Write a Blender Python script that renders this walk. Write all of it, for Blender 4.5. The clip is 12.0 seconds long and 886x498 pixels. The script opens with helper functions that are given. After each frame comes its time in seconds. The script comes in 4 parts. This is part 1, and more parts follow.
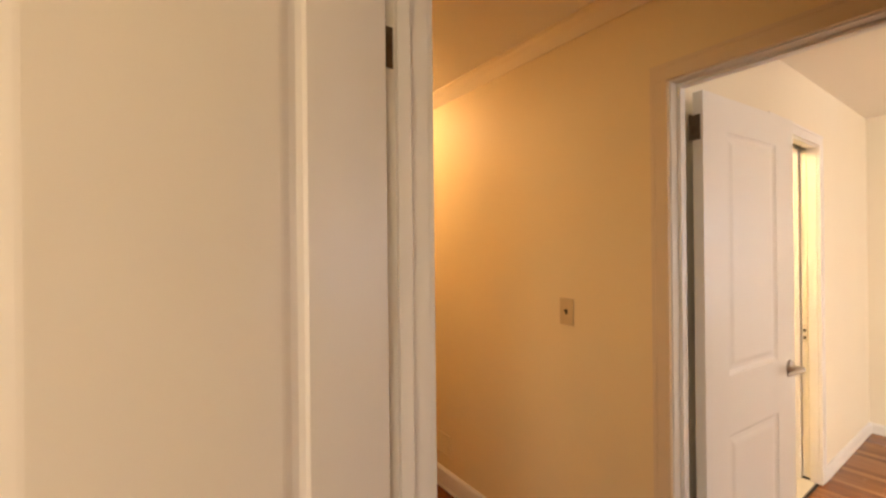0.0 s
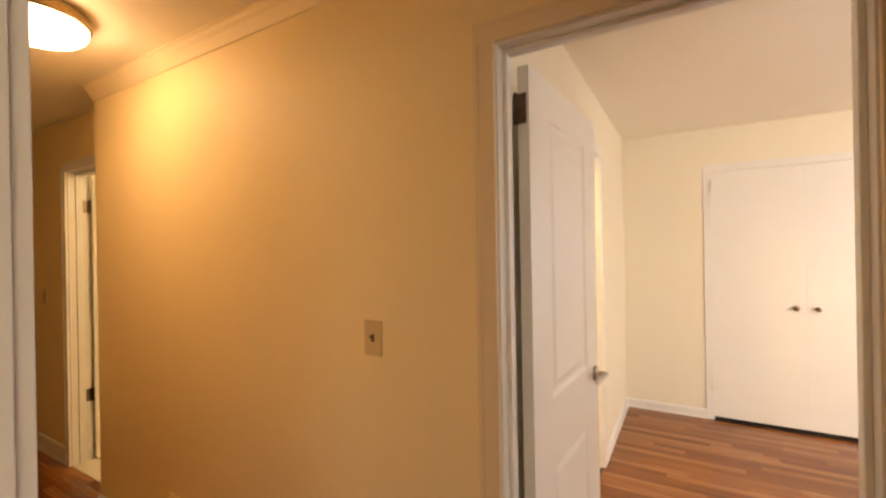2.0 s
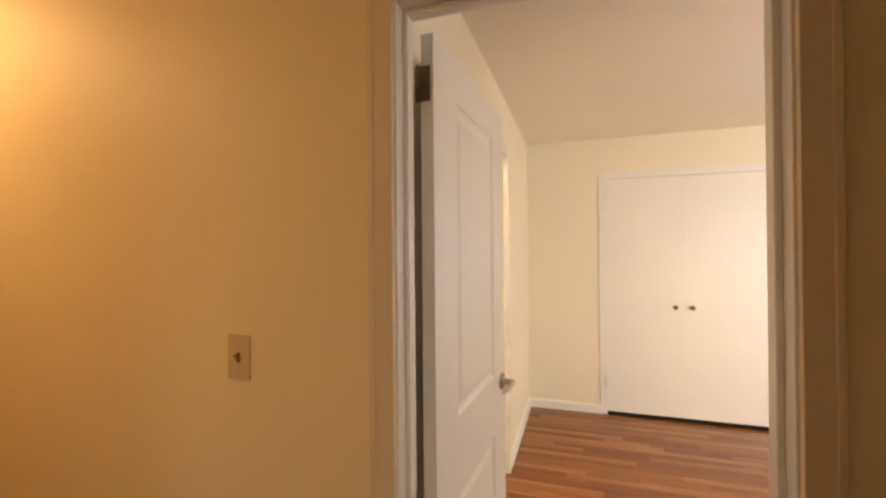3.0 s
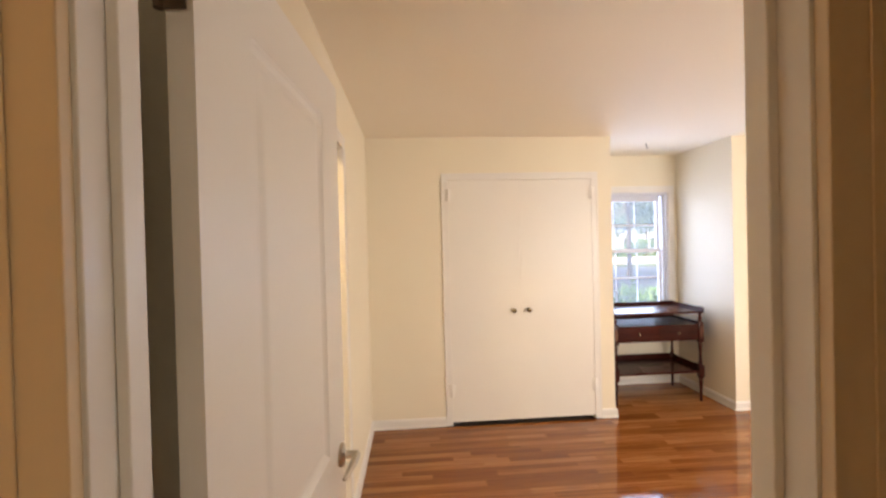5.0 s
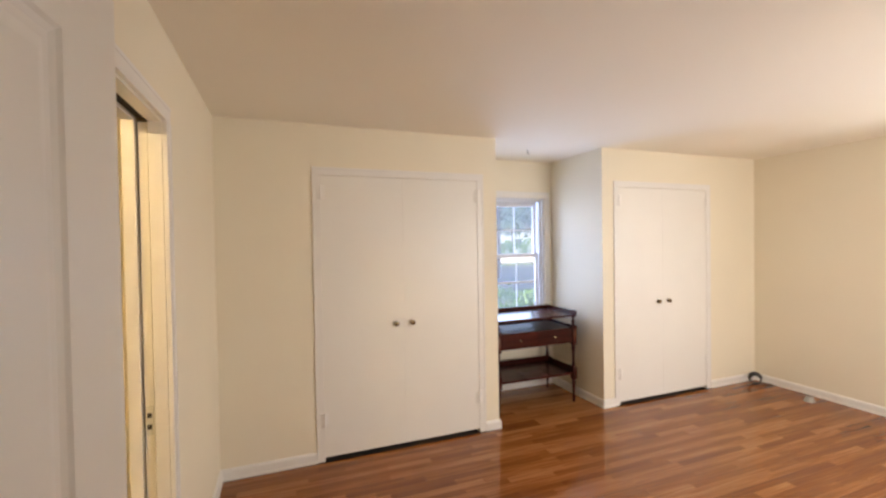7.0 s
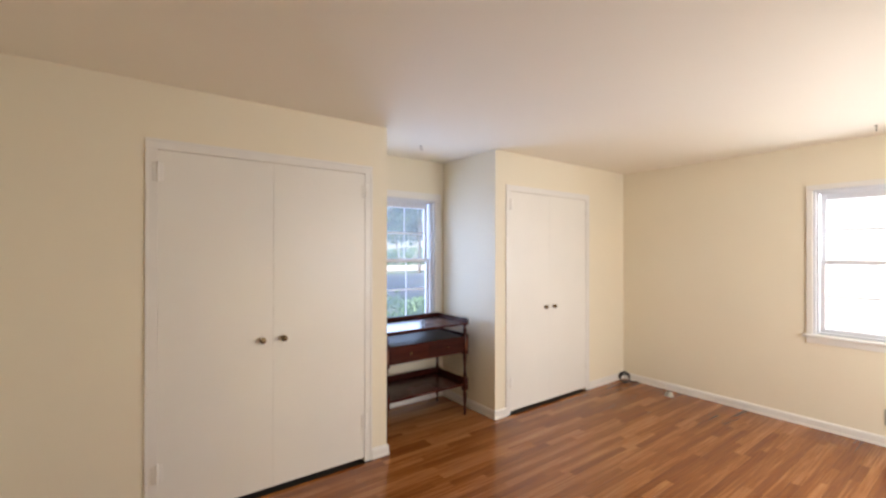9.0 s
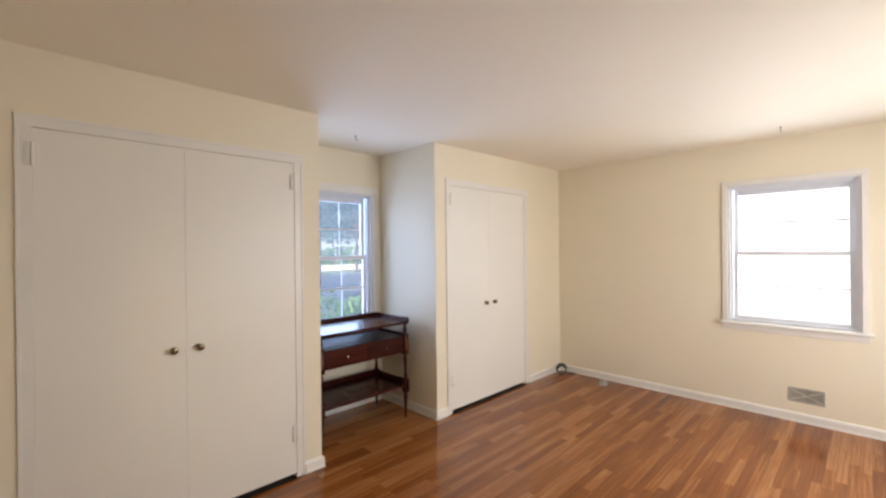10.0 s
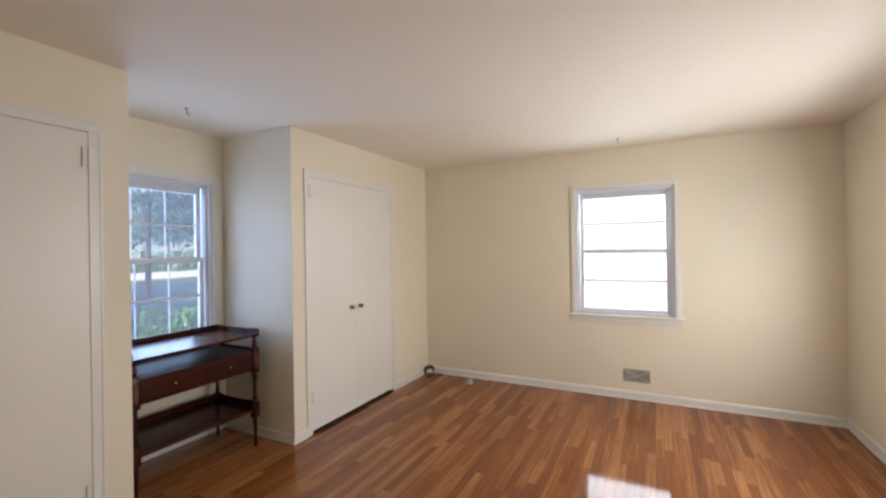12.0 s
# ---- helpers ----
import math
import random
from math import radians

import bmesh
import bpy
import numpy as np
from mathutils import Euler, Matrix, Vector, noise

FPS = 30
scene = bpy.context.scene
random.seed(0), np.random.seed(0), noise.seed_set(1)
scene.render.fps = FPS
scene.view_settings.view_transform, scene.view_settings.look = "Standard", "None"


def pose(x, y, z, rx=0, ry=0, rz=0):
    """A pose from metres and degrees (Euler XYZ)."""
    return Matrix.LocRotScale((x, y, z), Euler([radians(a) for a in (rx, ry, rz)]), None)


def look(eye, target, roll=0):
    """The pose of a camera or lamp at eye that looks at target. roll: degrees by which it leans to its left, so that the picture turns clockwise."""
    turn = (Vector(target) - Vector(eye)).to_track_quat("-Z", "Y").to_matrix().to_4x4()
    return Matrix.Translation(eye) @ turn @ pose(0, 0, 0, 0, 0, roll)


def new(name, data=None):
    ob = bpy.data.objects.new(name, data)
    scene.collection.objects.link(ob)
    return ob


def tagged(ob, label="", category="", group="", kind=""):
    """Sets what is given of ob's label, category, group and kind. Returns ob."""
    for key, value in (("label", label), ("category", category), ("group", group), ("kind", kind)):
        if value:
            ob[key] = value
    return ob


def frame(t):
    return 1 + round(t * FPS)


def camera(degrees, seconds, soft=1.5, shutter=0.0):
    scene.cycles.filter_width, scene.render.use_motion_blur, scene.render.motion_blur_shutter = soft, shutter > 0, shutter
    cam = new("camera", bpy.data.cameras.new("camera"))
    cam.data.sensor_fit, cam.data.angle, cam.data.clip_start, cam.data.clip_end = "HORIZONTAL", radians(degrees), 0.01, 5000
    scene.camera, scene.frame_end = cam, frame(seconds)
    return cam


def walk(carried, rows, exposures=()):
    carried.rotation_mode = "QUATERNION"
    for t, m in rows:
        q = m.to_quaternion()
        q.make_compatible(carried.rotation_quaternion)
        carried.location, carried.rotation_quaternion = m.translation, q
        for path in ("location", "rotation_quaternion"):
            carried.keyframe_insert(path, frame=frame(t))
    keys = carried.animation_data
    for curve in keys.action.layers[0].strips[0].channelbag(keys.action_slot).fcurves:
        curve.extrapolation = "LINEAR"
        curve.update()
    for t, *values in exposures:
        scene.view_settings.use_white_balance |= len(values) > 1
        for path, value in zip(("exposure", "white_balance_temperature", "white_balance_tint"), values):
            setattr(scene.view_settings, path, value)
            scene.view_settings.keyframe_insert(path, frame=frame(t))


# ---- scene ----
cam = camera(92.9, 12.0, soft=2.5)
PATH = [
    (0, (0.792, -2.916, 1.447), (-0.848, -1.771, 1.448), -0.6),
    (0.5, (0.695, -2.826, 1.472), (-0.821, -1.52, 1.472), -0.9),
    (1, (0.593, -2.72, 1.474), (-0.769, -1.256, 1.472), -1.1),
    (1.5, (0.531, -2.609, 1.468), (-0.66, -1.002, 1.463), -1.1),
    (2, (0.502, -2.517, 1.459), (-0.503, -0.788, 1.459), -1.0),
    (2.5, (0.476, -2.427, 1.445), (-0.343, -0.603, 1.453), -0.6),
    (3, (0.453, -2.325, 1.444), (-0.163, -0.422, 1.453), -0.5),
    (5, (0.375, -1.875, 1.52), (0.516, 0.12, 1.502), -1.4),
    (5.5, (0.383, -1.768, 1.542), (0.687, 0.208, 1.519), -1.6),
    (6, (0.386, -1.669, 1.562), (0.833, 0.28, 1.53), -1.6),
    (6.5, (0.391, -1.565, 1.568), (0.977, 0.347, 1.53), -1.2),
    (7, (0.426, -1.485, 1.565), (1.132, 0.386, 1.534), -0.9),
    (9, (0.569, -1.126, 1.513), (1.753, 0.485, 1.519), 0.1),
    (9.5, (0.612, -1.061, 1.506), (1.911, 0.46, 1.508), -0.1),
    (10, (0.654, -1.013, 1.492), (2.06, 0.409, 1.489), -0.6),
    (10.5, (0.71, -0.966, 1.474), (2.22, 0.345, 1.465), -1.0),
    (11, (0.772, -0.94, 1.478), (2.379, 0.252, 1.461), -1.2),
    (11.5, (0.819, -0.88, 1.476), (2.521, 0.171, 1.463), -1.0),
    (12, (0.857, -0.83, 1.459), (2.64, 0.077, 1.462), -0.9),
]
walk(cam, [(t, look(eye, target, roll)) for t, eye, target, roll in PATH],
     exposures=[(0.0, 2.08, 8500, 20), (2.0, 1.94, 8300, 17), (3.0, 1.76, 8200, 16), (5.0, 1.62, 8000, 16), (7.0, 1.26, 7350, 14), (9.0, 1.15, 7000, 12), (11.0, 0.80, 6700, 11), (12.0, 0.62, 6650, 11)])

# ---------------------------------------------------------------- world, sun, lights
world = bpy.data.worlds.new("world")
scene.world = world
world.use_nodes = True
wn = world.node_tree
sky = wn.nodes.new("ShaderNodeTexSky")
sky.sky_type = "NISHITA"
sky.sun_disc = False
sky.sun_elevation = radians(40)
sky.sun_rotation = radians(268)
wn.nodes["Background"].inputs[1].default_value = 0.14
wn.links.new(sky.outputs[0], wn.nodes["Background"].inputs[0])

sun = new("sun", bpy.data.lights.new("sun", "SUN"))
sun.data.energy, sun.data.angle, sun.data.color = 5.0, radians(0.5), (1.0, 0.95, 0.86)
sun.matrix_world = look((0, 0, 10), (0.76 * 10, 0.03 * 10, 10 - 0.65 * 10))


def area_lamp(name, eye, target, w, h, power, colour):
    lamp = new(name, bpy.data.lights.new(name, "AREA"))
    lamp.data.shape, lamp.data.size, lamp.data.size_y = "RECTANGLE", w, h
    lamp.data.energy, lamp.data.color = power, colour
    lamp.matrix_world = look(eye, target)
    return lamp


area_lamp("daylight_east", (5.53, -0.535, 1.42), (3.4, -0.52, 0.95), 0.86, 1.22, 16, (0.80, 0.89, 1.0))
area_lamp("daylight_alcove", (2.65, 2.70, 1.41), (2.65, 1.4, 1.30), 0.90, 1.30, 16, (0.42, 0.60, 1.0))
# fill lamp in an added south window that stays out of view
area_lamp("fill_south", (3.70, -2.285, 1.30), (3.70, 1.0, 0.35), 1.3, 0.82, 30, (0.96, 0.97, 1.0))
# two warm lamps added in unseen openings to brighten hall wall and near door
area_lamp("fill_south_room", (1.97, -5.185, 1.5), (0.3, -2.4, 1.4), 0.9, 1.2, 4.4, (1.0, 0.87, 0.71))
area_lamp("fill_south_room_side", (2.585, -4.30, 1.5), (0.3, -2.4, 1.4), 0.9, 1.2, 3.8, (1.0, 0.87, 0.71))

# ---------------------------------------------------------------- materials


def material(name, colour, rough=0.5, metal=0.0, spots=0.0, scale=3.0, bump=0.0, bump_scale=120.0, coat=0.0, tint=None):
    """Principled paint, wood, metal: two scales of variation in tone and roughness, and a fine relief."""
    m = bpy.data.materials.new(name)
    m.use_nodes = True
    n, l = m.node_tree.nodes, m.node_tree.links
    b = n["Principled BSDF"]
    b.inputs["Roughness"].default_value = rough
    b.inputs["Metallic"].default_value = metal
    b.inputs["Base Color"].default_value = (*colour, 1)
    b.inputs["Coat Weight"].default_value = coat
    tc = n.new("ShaderNodeTexCoord")
    if spots:
        no = n.new("ShaderNodeTexNoise")
        no.inputs["Scale"].default_value, no.inputs["Detail"].default_value = scale, 6
        l.new(tc.outputs["Object"], no.inputs["Vector"])
        ramp = n.new("ShaderNodeValToRGB")
        dark = tint or tuple(c * (1 - spots) for c in colour)
        ramp.color_ramp.elements[0].position, ramp.color_ramp.elements[1].position = 0.3, 0.7
        ramp.color_ramp.elements[0].color, ramp.color_ramp.elements[1].color = (*dark, 1), (*colour, 1)
        l.new(no.outputs["Fac"], ramp.inputs["Fac"])
        l.new(ramp.outputs["Color"], b.inputs["Base Color"])
        mr = n.new("ShaderNodeMapRange")
        mr.inputs["To Min"].default_value, mr.inputs["To Max"].default_value = rough * 0.85, min(1, rough * 1.15)
        l.new(no.outputs["Fac"], mr.inputs["Value"])
        l.new(mr.outputs["Result"], b.inputs["Roughness"])
    if bump:
        nb = n.new("ShaderNodeTexNoise")
        nb.inputs["Scale"].default_value, nb.inputs["Detail"].default_value = bump_scale, 4
        l.new(tc.outputs["Object"], nb.inputs["Vector"])
        bu = n.new("ShaderNodeBump")
        bu.inputs["Strength"].default_value, bu.inputs["Distance"].default_value = bump, 0.002
        l.new(nb.outputs["Fac"], bu.inputs["Height"])
        l.new(bu.outputs["Normal"], b.inputs["Normal"])
    return m


def wood(name, dark, mid, light, rough, grain, vary, spec=0.2, stops=(0.12, 0.54, 0.88)):
    """Wood whose grain runs along the object's x: fine fibres, broad figure, and a tone for each piece."""
    m = bpy.data.materials.new(name)
    m.use_nodes = True
    n, l = m.node_tree.nodes, m.node_tree.links
    b = n["Principled BSDF"]
    geo, info, tc = n.new("ShaderNodeNewGeometry"), n.new("ShaderNodeObjectInfo"), n.new("ShaderNodeTexCoord")
    add = n.new("ShaderNodeMath")
    add.operation = "ADD"
    l.new(geo.outputs["Random Per Island"], add.inputs[0])
    l.new(info.outputs["Random"], add.inputs[1])
    fr = n.new("ShaderNodeMath")
    fr.operation = "FRACT"
    l.new(add.outputs[0], fr.inputs[0])
    shift = n.new("ShaderNodeVectorMath")
    shift.operation = "ADD"
    comb = n.new("ShaderNodeCombineXYZ")
    big = n.new("ShaderNodeMath")
    big.operation = "MULTIPLY"
    big.inputs[1].default_value = 37.0
    l.new(fr.outputs[0], big.inputs[0])
    for i in range(3):
        l.new(big.outputs[0], comb.inputs[i])
    l.new(geo.outputs["Position"], shift.inputs[0])
    l.new(comb.outputs[0], shift.inputs[1])
    mp = n.new("ShaderNodeMapping")
    mp.inputs["Scale"].default_value = (1.6, grain, grain)
    l.new(shift.outputs[0], mp.inputs["Vector"])
    no = n.new("ShaderNodeTexNoise")
    no.inputs["Scale"].default_value, no.inputs["Detail"].default_value, no.inputs["Distortion"].default_value = 1.5, 8, 0.6
    l.new(mp.outputs[0], no.inputs["Vector"])
    mix = n.new("ShaderNodeMath")
    mix.operation = "MULTIPLY_ADD"
    mix.inputs[1].default_value = vary
    l.new(fr.outputs[0], mix.inputs[0])
    sc = n.new("ShaderNodeMath")
    sc.operation = "MULTIPLY"
    sc.inputs[1].default_value = 1 - vary
    l.new(no.outputs["Fac"], sc.inputs[0])
    l.new(sc.outputs[0], mix.inputs[2])
    ramp = n.new("ShaderNodeValToRGB")
    e = ramp.color_ramp.elements
    e[0].position, e[1].position = stops[0], stops[2]
    e[0].color, e[1].color = (*dark, 1), (*light, 1)
    e.new(stops[1]).color = (*mid, 1)
    l.new(mix.outputs[0], ramp.inputs["Fac"])
    l.new(ramp.outputs["Color"], b.inputs["Base Color"])
    wear = n.new("ShaderNodeTexNoise")
    wear.inputs["Scale"].default_value, wear.inputs["Detail"].default_value = 2.3, 5
    l.new(geo.outputs["Position"], wear.inputs["Vector"])
    mr = n.new("ShaderNodeMapRange")
    mr.inputs["To Min"].default_value, mr.inputs["To Max"].default_value = rough * 0.7, rough * 1.4
    l.new(wear.outputs["Fac"], mr.inputs["Value"])
    l.new(mr.outputs["Result"], b.inputs["Roughness"])
    b.inputs["Specular IOR Level"].default_value = spec
    bu = n.new("ShaderNodeBump")
    bu.inputs["Strength"].default_value, bu.inputs["Distance"].default_value = 0.006, 0.001
    l.new(no.outputs["Fac"], bu.inputs["Height"])
    l.new(bu.outputs["Normal"], b.inputs["Normal"])
    return m


def glow(name, colour, strength):
    m = bpy.data.materials.new(name)
    m.use_nodes = True
    b = m.node_tree.nodes["Principled BSDF"]
    b.inputs["Base Color"].default_value = (0.9, 0.88, 0.82, 1)
    b.inputs["Emission Color"].default_value = (*colour, 1)
    b.inputs["Emission Strength"].default_value = strength
    return m


def clear_glass():
    m = bpy.data.materials.new("window_glass")
    m.use_nodes = True
    n, l = m.node_tree.nodes, m.node_tree.links
    n.remove(n["Principled BSDF"])
    mix, tr, gl = n.new("ShaderNodeMixShader"), n.new("ShaderNodeBsdfTransparent"), n.new("ShaderNodeBsdfGlossy")
    gl.inputs["Roughness"].default_value = 0.02
    fres = n.new("ShaderNodeFresnel")
    fres.inputs["IOR"].default_value = 1.35
    l.new(fres.outputs[0], mix.inputs[0])
    l.new(tr.outputs[0], mix.inputs[1])
    l.new(gl.outputs[0], mix.inputs[2])
    # a small translucent share puts the haze of window glare into the panes
    veil, glare_haze = n.new("ShaderNodeMixShader"), n.new("ShaderNodeBsdfTranslucent")
    glare_haze.inputs["Color"].default_value = (0.8, 0.85, 0.9, 1)
    veil.inputs[0].default_value = 0.03
    l.new(mix.outputs[0], veil.inputs[1])
    l.new(glare_haze.outputs[0], veil.inputs[2])
    l.new(veil.outputs[0], n["Material Output"].inputs["Surface"])
    return m


M_WALL = material("cream_wall_paint", (0.84, 0.762, 0.605), 0.6, spots=0.035, scale=1.3, bump=0.12, bump_scale=260)
# cream hall paint, the lamp's warm light put into its colour as tan
M_HALL = material("cream_wall_with_lamp_light", (0.85, 0.68, 0.405), 0.55, spots=0.05, scale=1.3, bump=0.12, bump_scale=260)
M_CEIL = material("ceiling_paint", (0.91, 0.845, 0.73), 0.8, spots=0.03, scale=0.8, bump=0.15, bump_scale=200)
M_TRIM = material("white_trim_paint", (0.82, 0.79, 0.74), 0.35, spots=0.04, scale=6, bump=0.05, bump_scale=90)
M_DOOR = material("white_door_paint", (0.83, 0.80, 0.74), 0.38, spots=0.03, scale=2.5, bump=0.05, bump_scale=140)
M_NICKEL = material("brushed_nickel", (0.55, 0.50, 0.43), 0.32, 1.0, spots=0.15, scale=40)
M_BRONZE = material("dull_bronze", (0.20, 0.15, 0.10), 0.4, 1.0, spots=0.3, scale=60)
M_BRASS = material("antique_brass", (0.42, 0.30, 0.14), 0.3, 1.0, spots=0.35, scale=70)
M_KNOB = material("dark_brass", (0.36, 0.27, 0.16), 0.24, 1.0, spots=0.5, scale=70)
M_PLATE = material("ivory_plastic", (0.62, 0.46, 0.25), 0.35, spots=0.03, scale=30)
M_BLACK = material("black_rubber", (0.025, 0.024, 0.024), 0.5, spots=0.2, scale=50)
M_DARK = material("dark_gap", (0.03, 0.025, 0.02), 0.9, spots=0.2, scale=20)
M_GREY = material("grey_painted_metal", (0.40, 0.38, 0.33), 0.5, spots=0.08, scale=25)
M_BAR = material("pale_grey_bar", (0.66, 0.63, 0.55), 0.5, spots=0.08, scale=25)
# grey for the sheet that stands in for shade behind the vent slats
M_SHADE = material("vent_shade_grey", (0.26, 0.24, 0.20), 0.8, spots=0.2, scale=25)
M_WHITEP = material("white_plastic", (0.72, 0.70, 0.64), 0.4, spots=0.05, scale=40)
M_FLOOR = wood("red_oak_floor", (0.138, 0.037, 0.009), (0.25, 0.080, 0.020), (0.46, 0.205, 0.074), 0.06, 50.0, 0.32, 0.42, (0.20, 0.51, 0.80))
M_MAHOG = wood("mahogany", (0.014, 0.0028, 0.0024), (0.042, 0.0072, 0.0046), (0.085, 0.015, 0.009), 0.24, 30.0, 0.15, 0.25)
M_LEATHER = material("dark_writing_surface", (0.02, 0.018, 0.018), 0.35, spots=0.2, scale=20)
M_INLAY = material("satinwood_inlay", (0.16, 0.05, 0.02), 0.3, spots=0.2, scale=30)
M_TILE = material("white_floor_tile", (0.75, 0.71, 0.62), 0.3, spots=0.05, scale=8)
M_GLASS = clear_glass()
M_LAMP = glow("lit_lamp_glass", (1.0, 0.71, 0.42), 9.0)
M_CROWN = material("cream_moulding_paint", (0.86, 0.73, 0.51), 0.45, spots=0.04, scale=6, bump=0.05, bump_scale=90)
# hall-side casing: the hall's dim warm light is put into this colour
M_CASE = material("casing_with_lamp_tint", (0.76, 0.61, 0.42), 0.45, spots=0.04, scale=6, bump=0.05, bump_scale=90)
# white window paint with the bluish backlit shade put into it
M_SASH = material("white_sash_with_blue_shade", (0.72, 0.73, 0.77), 0.4, spots=0.06, scale=8, bump=0.05, bump_scale=90)
M_BATH = glow("lit_bath_globe", (1.0, 0.80, 0.46), 50.0)
M_GRASS = material("lawn", (0.10, 0.15, 0.045), 0.9, spots=0.5, scale=0.6, bump=0.6, bump_scale=30)
M_ASPH = material("asphalt", (0.15, 0.16, 0.18), 0.85, spots=0.35, scale=0.9, bump=0.4, bump_scale=60)
M_LEAF = material("leaves", (0.085, 0.15, 0.085), 0.4, spots=0.4, scale=1.5)
M_HEDGE = material("hedge_leaves", (0.12, 0.24, 0.06), 0.45, spots=0.5, scale=6)
M_BARK = material("bark", (0.20, 0.16, 0.13), 0.9, spots=0.4, scale=9, bump=0.8, bump_scale=14)
M_SIDING = material("white_siding", (0.78, 0.77, 0.74), 0.6, spots=0.05, scale=1)
M_STUCCO = material("pale_stucco", (0.54, 0.57, 0.62), 0.8, spots=0.06, scale=1)
M_ROOF = material("grey_shingles", (0.13, 0.12, 0.12), 0.9, spots=0.3, scale=3, bump=0.5, bump_scale=8)
M_PANE = material("dark_far_pane", (0.05, 0.06, 0.07), 0.1)

# ---------------------------------------------------------------- mesh helpers


def box(bm, x0, y0, z0, x1, y1, z1, bevel=0.0):
    vs = [bm.verts.new(p) for p in ((x0, y0, z0), (x1, y0, z0), (x1, y1, z0), (x0, y1, z0),
                                    (x0, y0, z1), (x1, y0, z1), (x1, y1, z1), (x0, y1, z1))]
    fs = [bm.faces.new([vs[i] for i in f]) for f in ((3, 2, 1, 0), (4, 5, 6, 7), (0, 1, 5, 4), (1, 2, 6, 5), (2, 3, 7, 6), (3, 0, 4, 7))]
    if bevel:
        bmesh.ops.bevel(bm, geom=list({e for f in fs for e in f.edges}), offset=bevel, segments=2, affect="EDGES", profile=0.5)
    return bm


def prism(bm, outline, axis, a, b):
    """Extrudes a closed outline of (u, v) along an axis from a to b. x: (y, z); y: (x, z); z: (x, y)."""
    put = {"x": lambda u, v, w: (w, u, v), "y": lambda u, v, w: (u, w, v), "z": lambda u, v, w: (u, v, w)}[axis]
    lo = [bm.verts.new(put(u, v, a)) for u, v in outline]
    hi = [bm.verts.new(put(u, v, b)) for u, v in outline]
    k = len(outline)
    fs = [bm.faces.new(lo), bm.faces.new(hi[::-1])]
    for i in range(k):
        fs.append(bm.faces.new((lo[i], hi[i], hi[(i + 1) % k], lo[(i + 1) % k])))
    bmesh.ops.recalc_face_normals(bm, faces=fs)
    return bm


def lathe(bm, profile, steps=24, m=Matrix()):
    """Turns a profile of (radius, z) about z; then m."""
    rings = []
    for r, z in profile:
        if r < 1e-6:
            rings.append([bm.verts.new(m @ Vector((0, 0, z)))])
        else:
            rings.append([bm.verts.new(m @ Vector((r * math.cos(2 * math.pi * i / steps), r * math.sin(2 * math.pi * i / steps), z))) for i in range(steps)])
    fs = []
    for a, b in zip(rings, rings[1:]):
        for i in range(steps):
            j = (i + 1) % steps
            if len(a) == 1 and len(b) > 1:
                fs.append(bm.faces.new((a[0], b[j], b[i])))
            elif len(b) == 1 and len(a) > 1:
                fs.append(bm.faces.new((a[i], a[j], b[0])))
            elif len(a) > 1:
                fs.append(bm.faces.new((a[i], a[j], b[j], b[i])))
    for end in (rings[0], rings[-1]):
        if len(end) > 1:
            fs.append(bm.faces.new(end))
    bmesh.ops.recalc_face_normals(bm, faces=fs)
    return bm


def tube(bm, pts, r, steps=8):
    """A round bar along a line of points."""
    rings = []
    for i, p in enumerate(pts):
        p = Vector(p)
        d = (Vector(pts[min(i + 1, len(pts) - 1)]) - Vector(pts[max(i - 1, 0)])).normalized()
        u = d.orthogonal().normalized() if not rings else (u - d * u.dot(d)).normalized()
        v = d.cross(u)
        rr = r[i] if isinstance(r, (list, tuple)) else r
        rings.append([bm.verts.new(p + rr * (math.cos(2 * math.pi * k / steps) * u + math.sin(2 * math.pi * k / steps) * v)) for k in range(steps)])
    for a, b in zip(rings, rings[1:]):
        for k in range(steps):
            bm.faces.new((a[k], a[(k + 1) % steps], b[(k + 1) % steps], b[k]))
    bm.faces.new(rings[0][::-1])
    bm.faces.new(rings[-1])
    return bm


def mesh_of(name, bm, mat, smooth=False):
    me = bpy.data.meshes.new(name)
    bm.to_mesh(me)
    bm.free()
    me.materials.append(mat)
    if smooth:
        me.polygons.foreach_set("use_smooth", [True] * len(me.polygons))
        me.set_sharp_from_angle(angle=radians(35))
    return me


def part(name, bm, mat, parent=None, label="", smooth=False):
    ob = new(name, mesh_of(name, bm, mat, smooth))
    ob.parent = parent
    if label:
        ob["label"] = label
    return ob


def boxes(*rows, bevel=0.0):
    bm = bmesh.new()
    for r in rows:
        box(bm, *r, bevel=bevel)
    return bm


def structure(name, bm, mat, label, category):
    return tagged(part(name, bm, mat), label, category, kind="structure")


def thing(name, label, category, m=Matrix(), group="", kind=""):
    ob = new(name)
    ob.matrix_world = m
    ob.empty_display_size = 0.1
    return tagged(ob, label, category, group, kind)


# ---------------------------------------------------------------- plan
H = 2.42                      # ceiling
HH = 2.392                    # hall ceiling
HEAD = 2.06                   # heads of the closets and the south door
HB = 2.010                    # head of the bedroom door
YC = 1.64                     # closet wall
XE = 5.265                    # east wall
YA = 2.43                     # alcove back
AX0, AX1 = 2.085, 3.184       # alcove sides
YS = -2.162                   # south wall of the bedroom
YH0, YH1 = -1.452, -1.365      # wall between hall and bedroom
D0, D1 = 0.062, 0.803         # bedroom doorway
YN0, YN1 = -2.515, -2.385     # south wall of the hall
N0, N1 = -0.02, 0.78          # doorway of the south room
P0, P1 = -0.36, 0.41          # pocket doorway
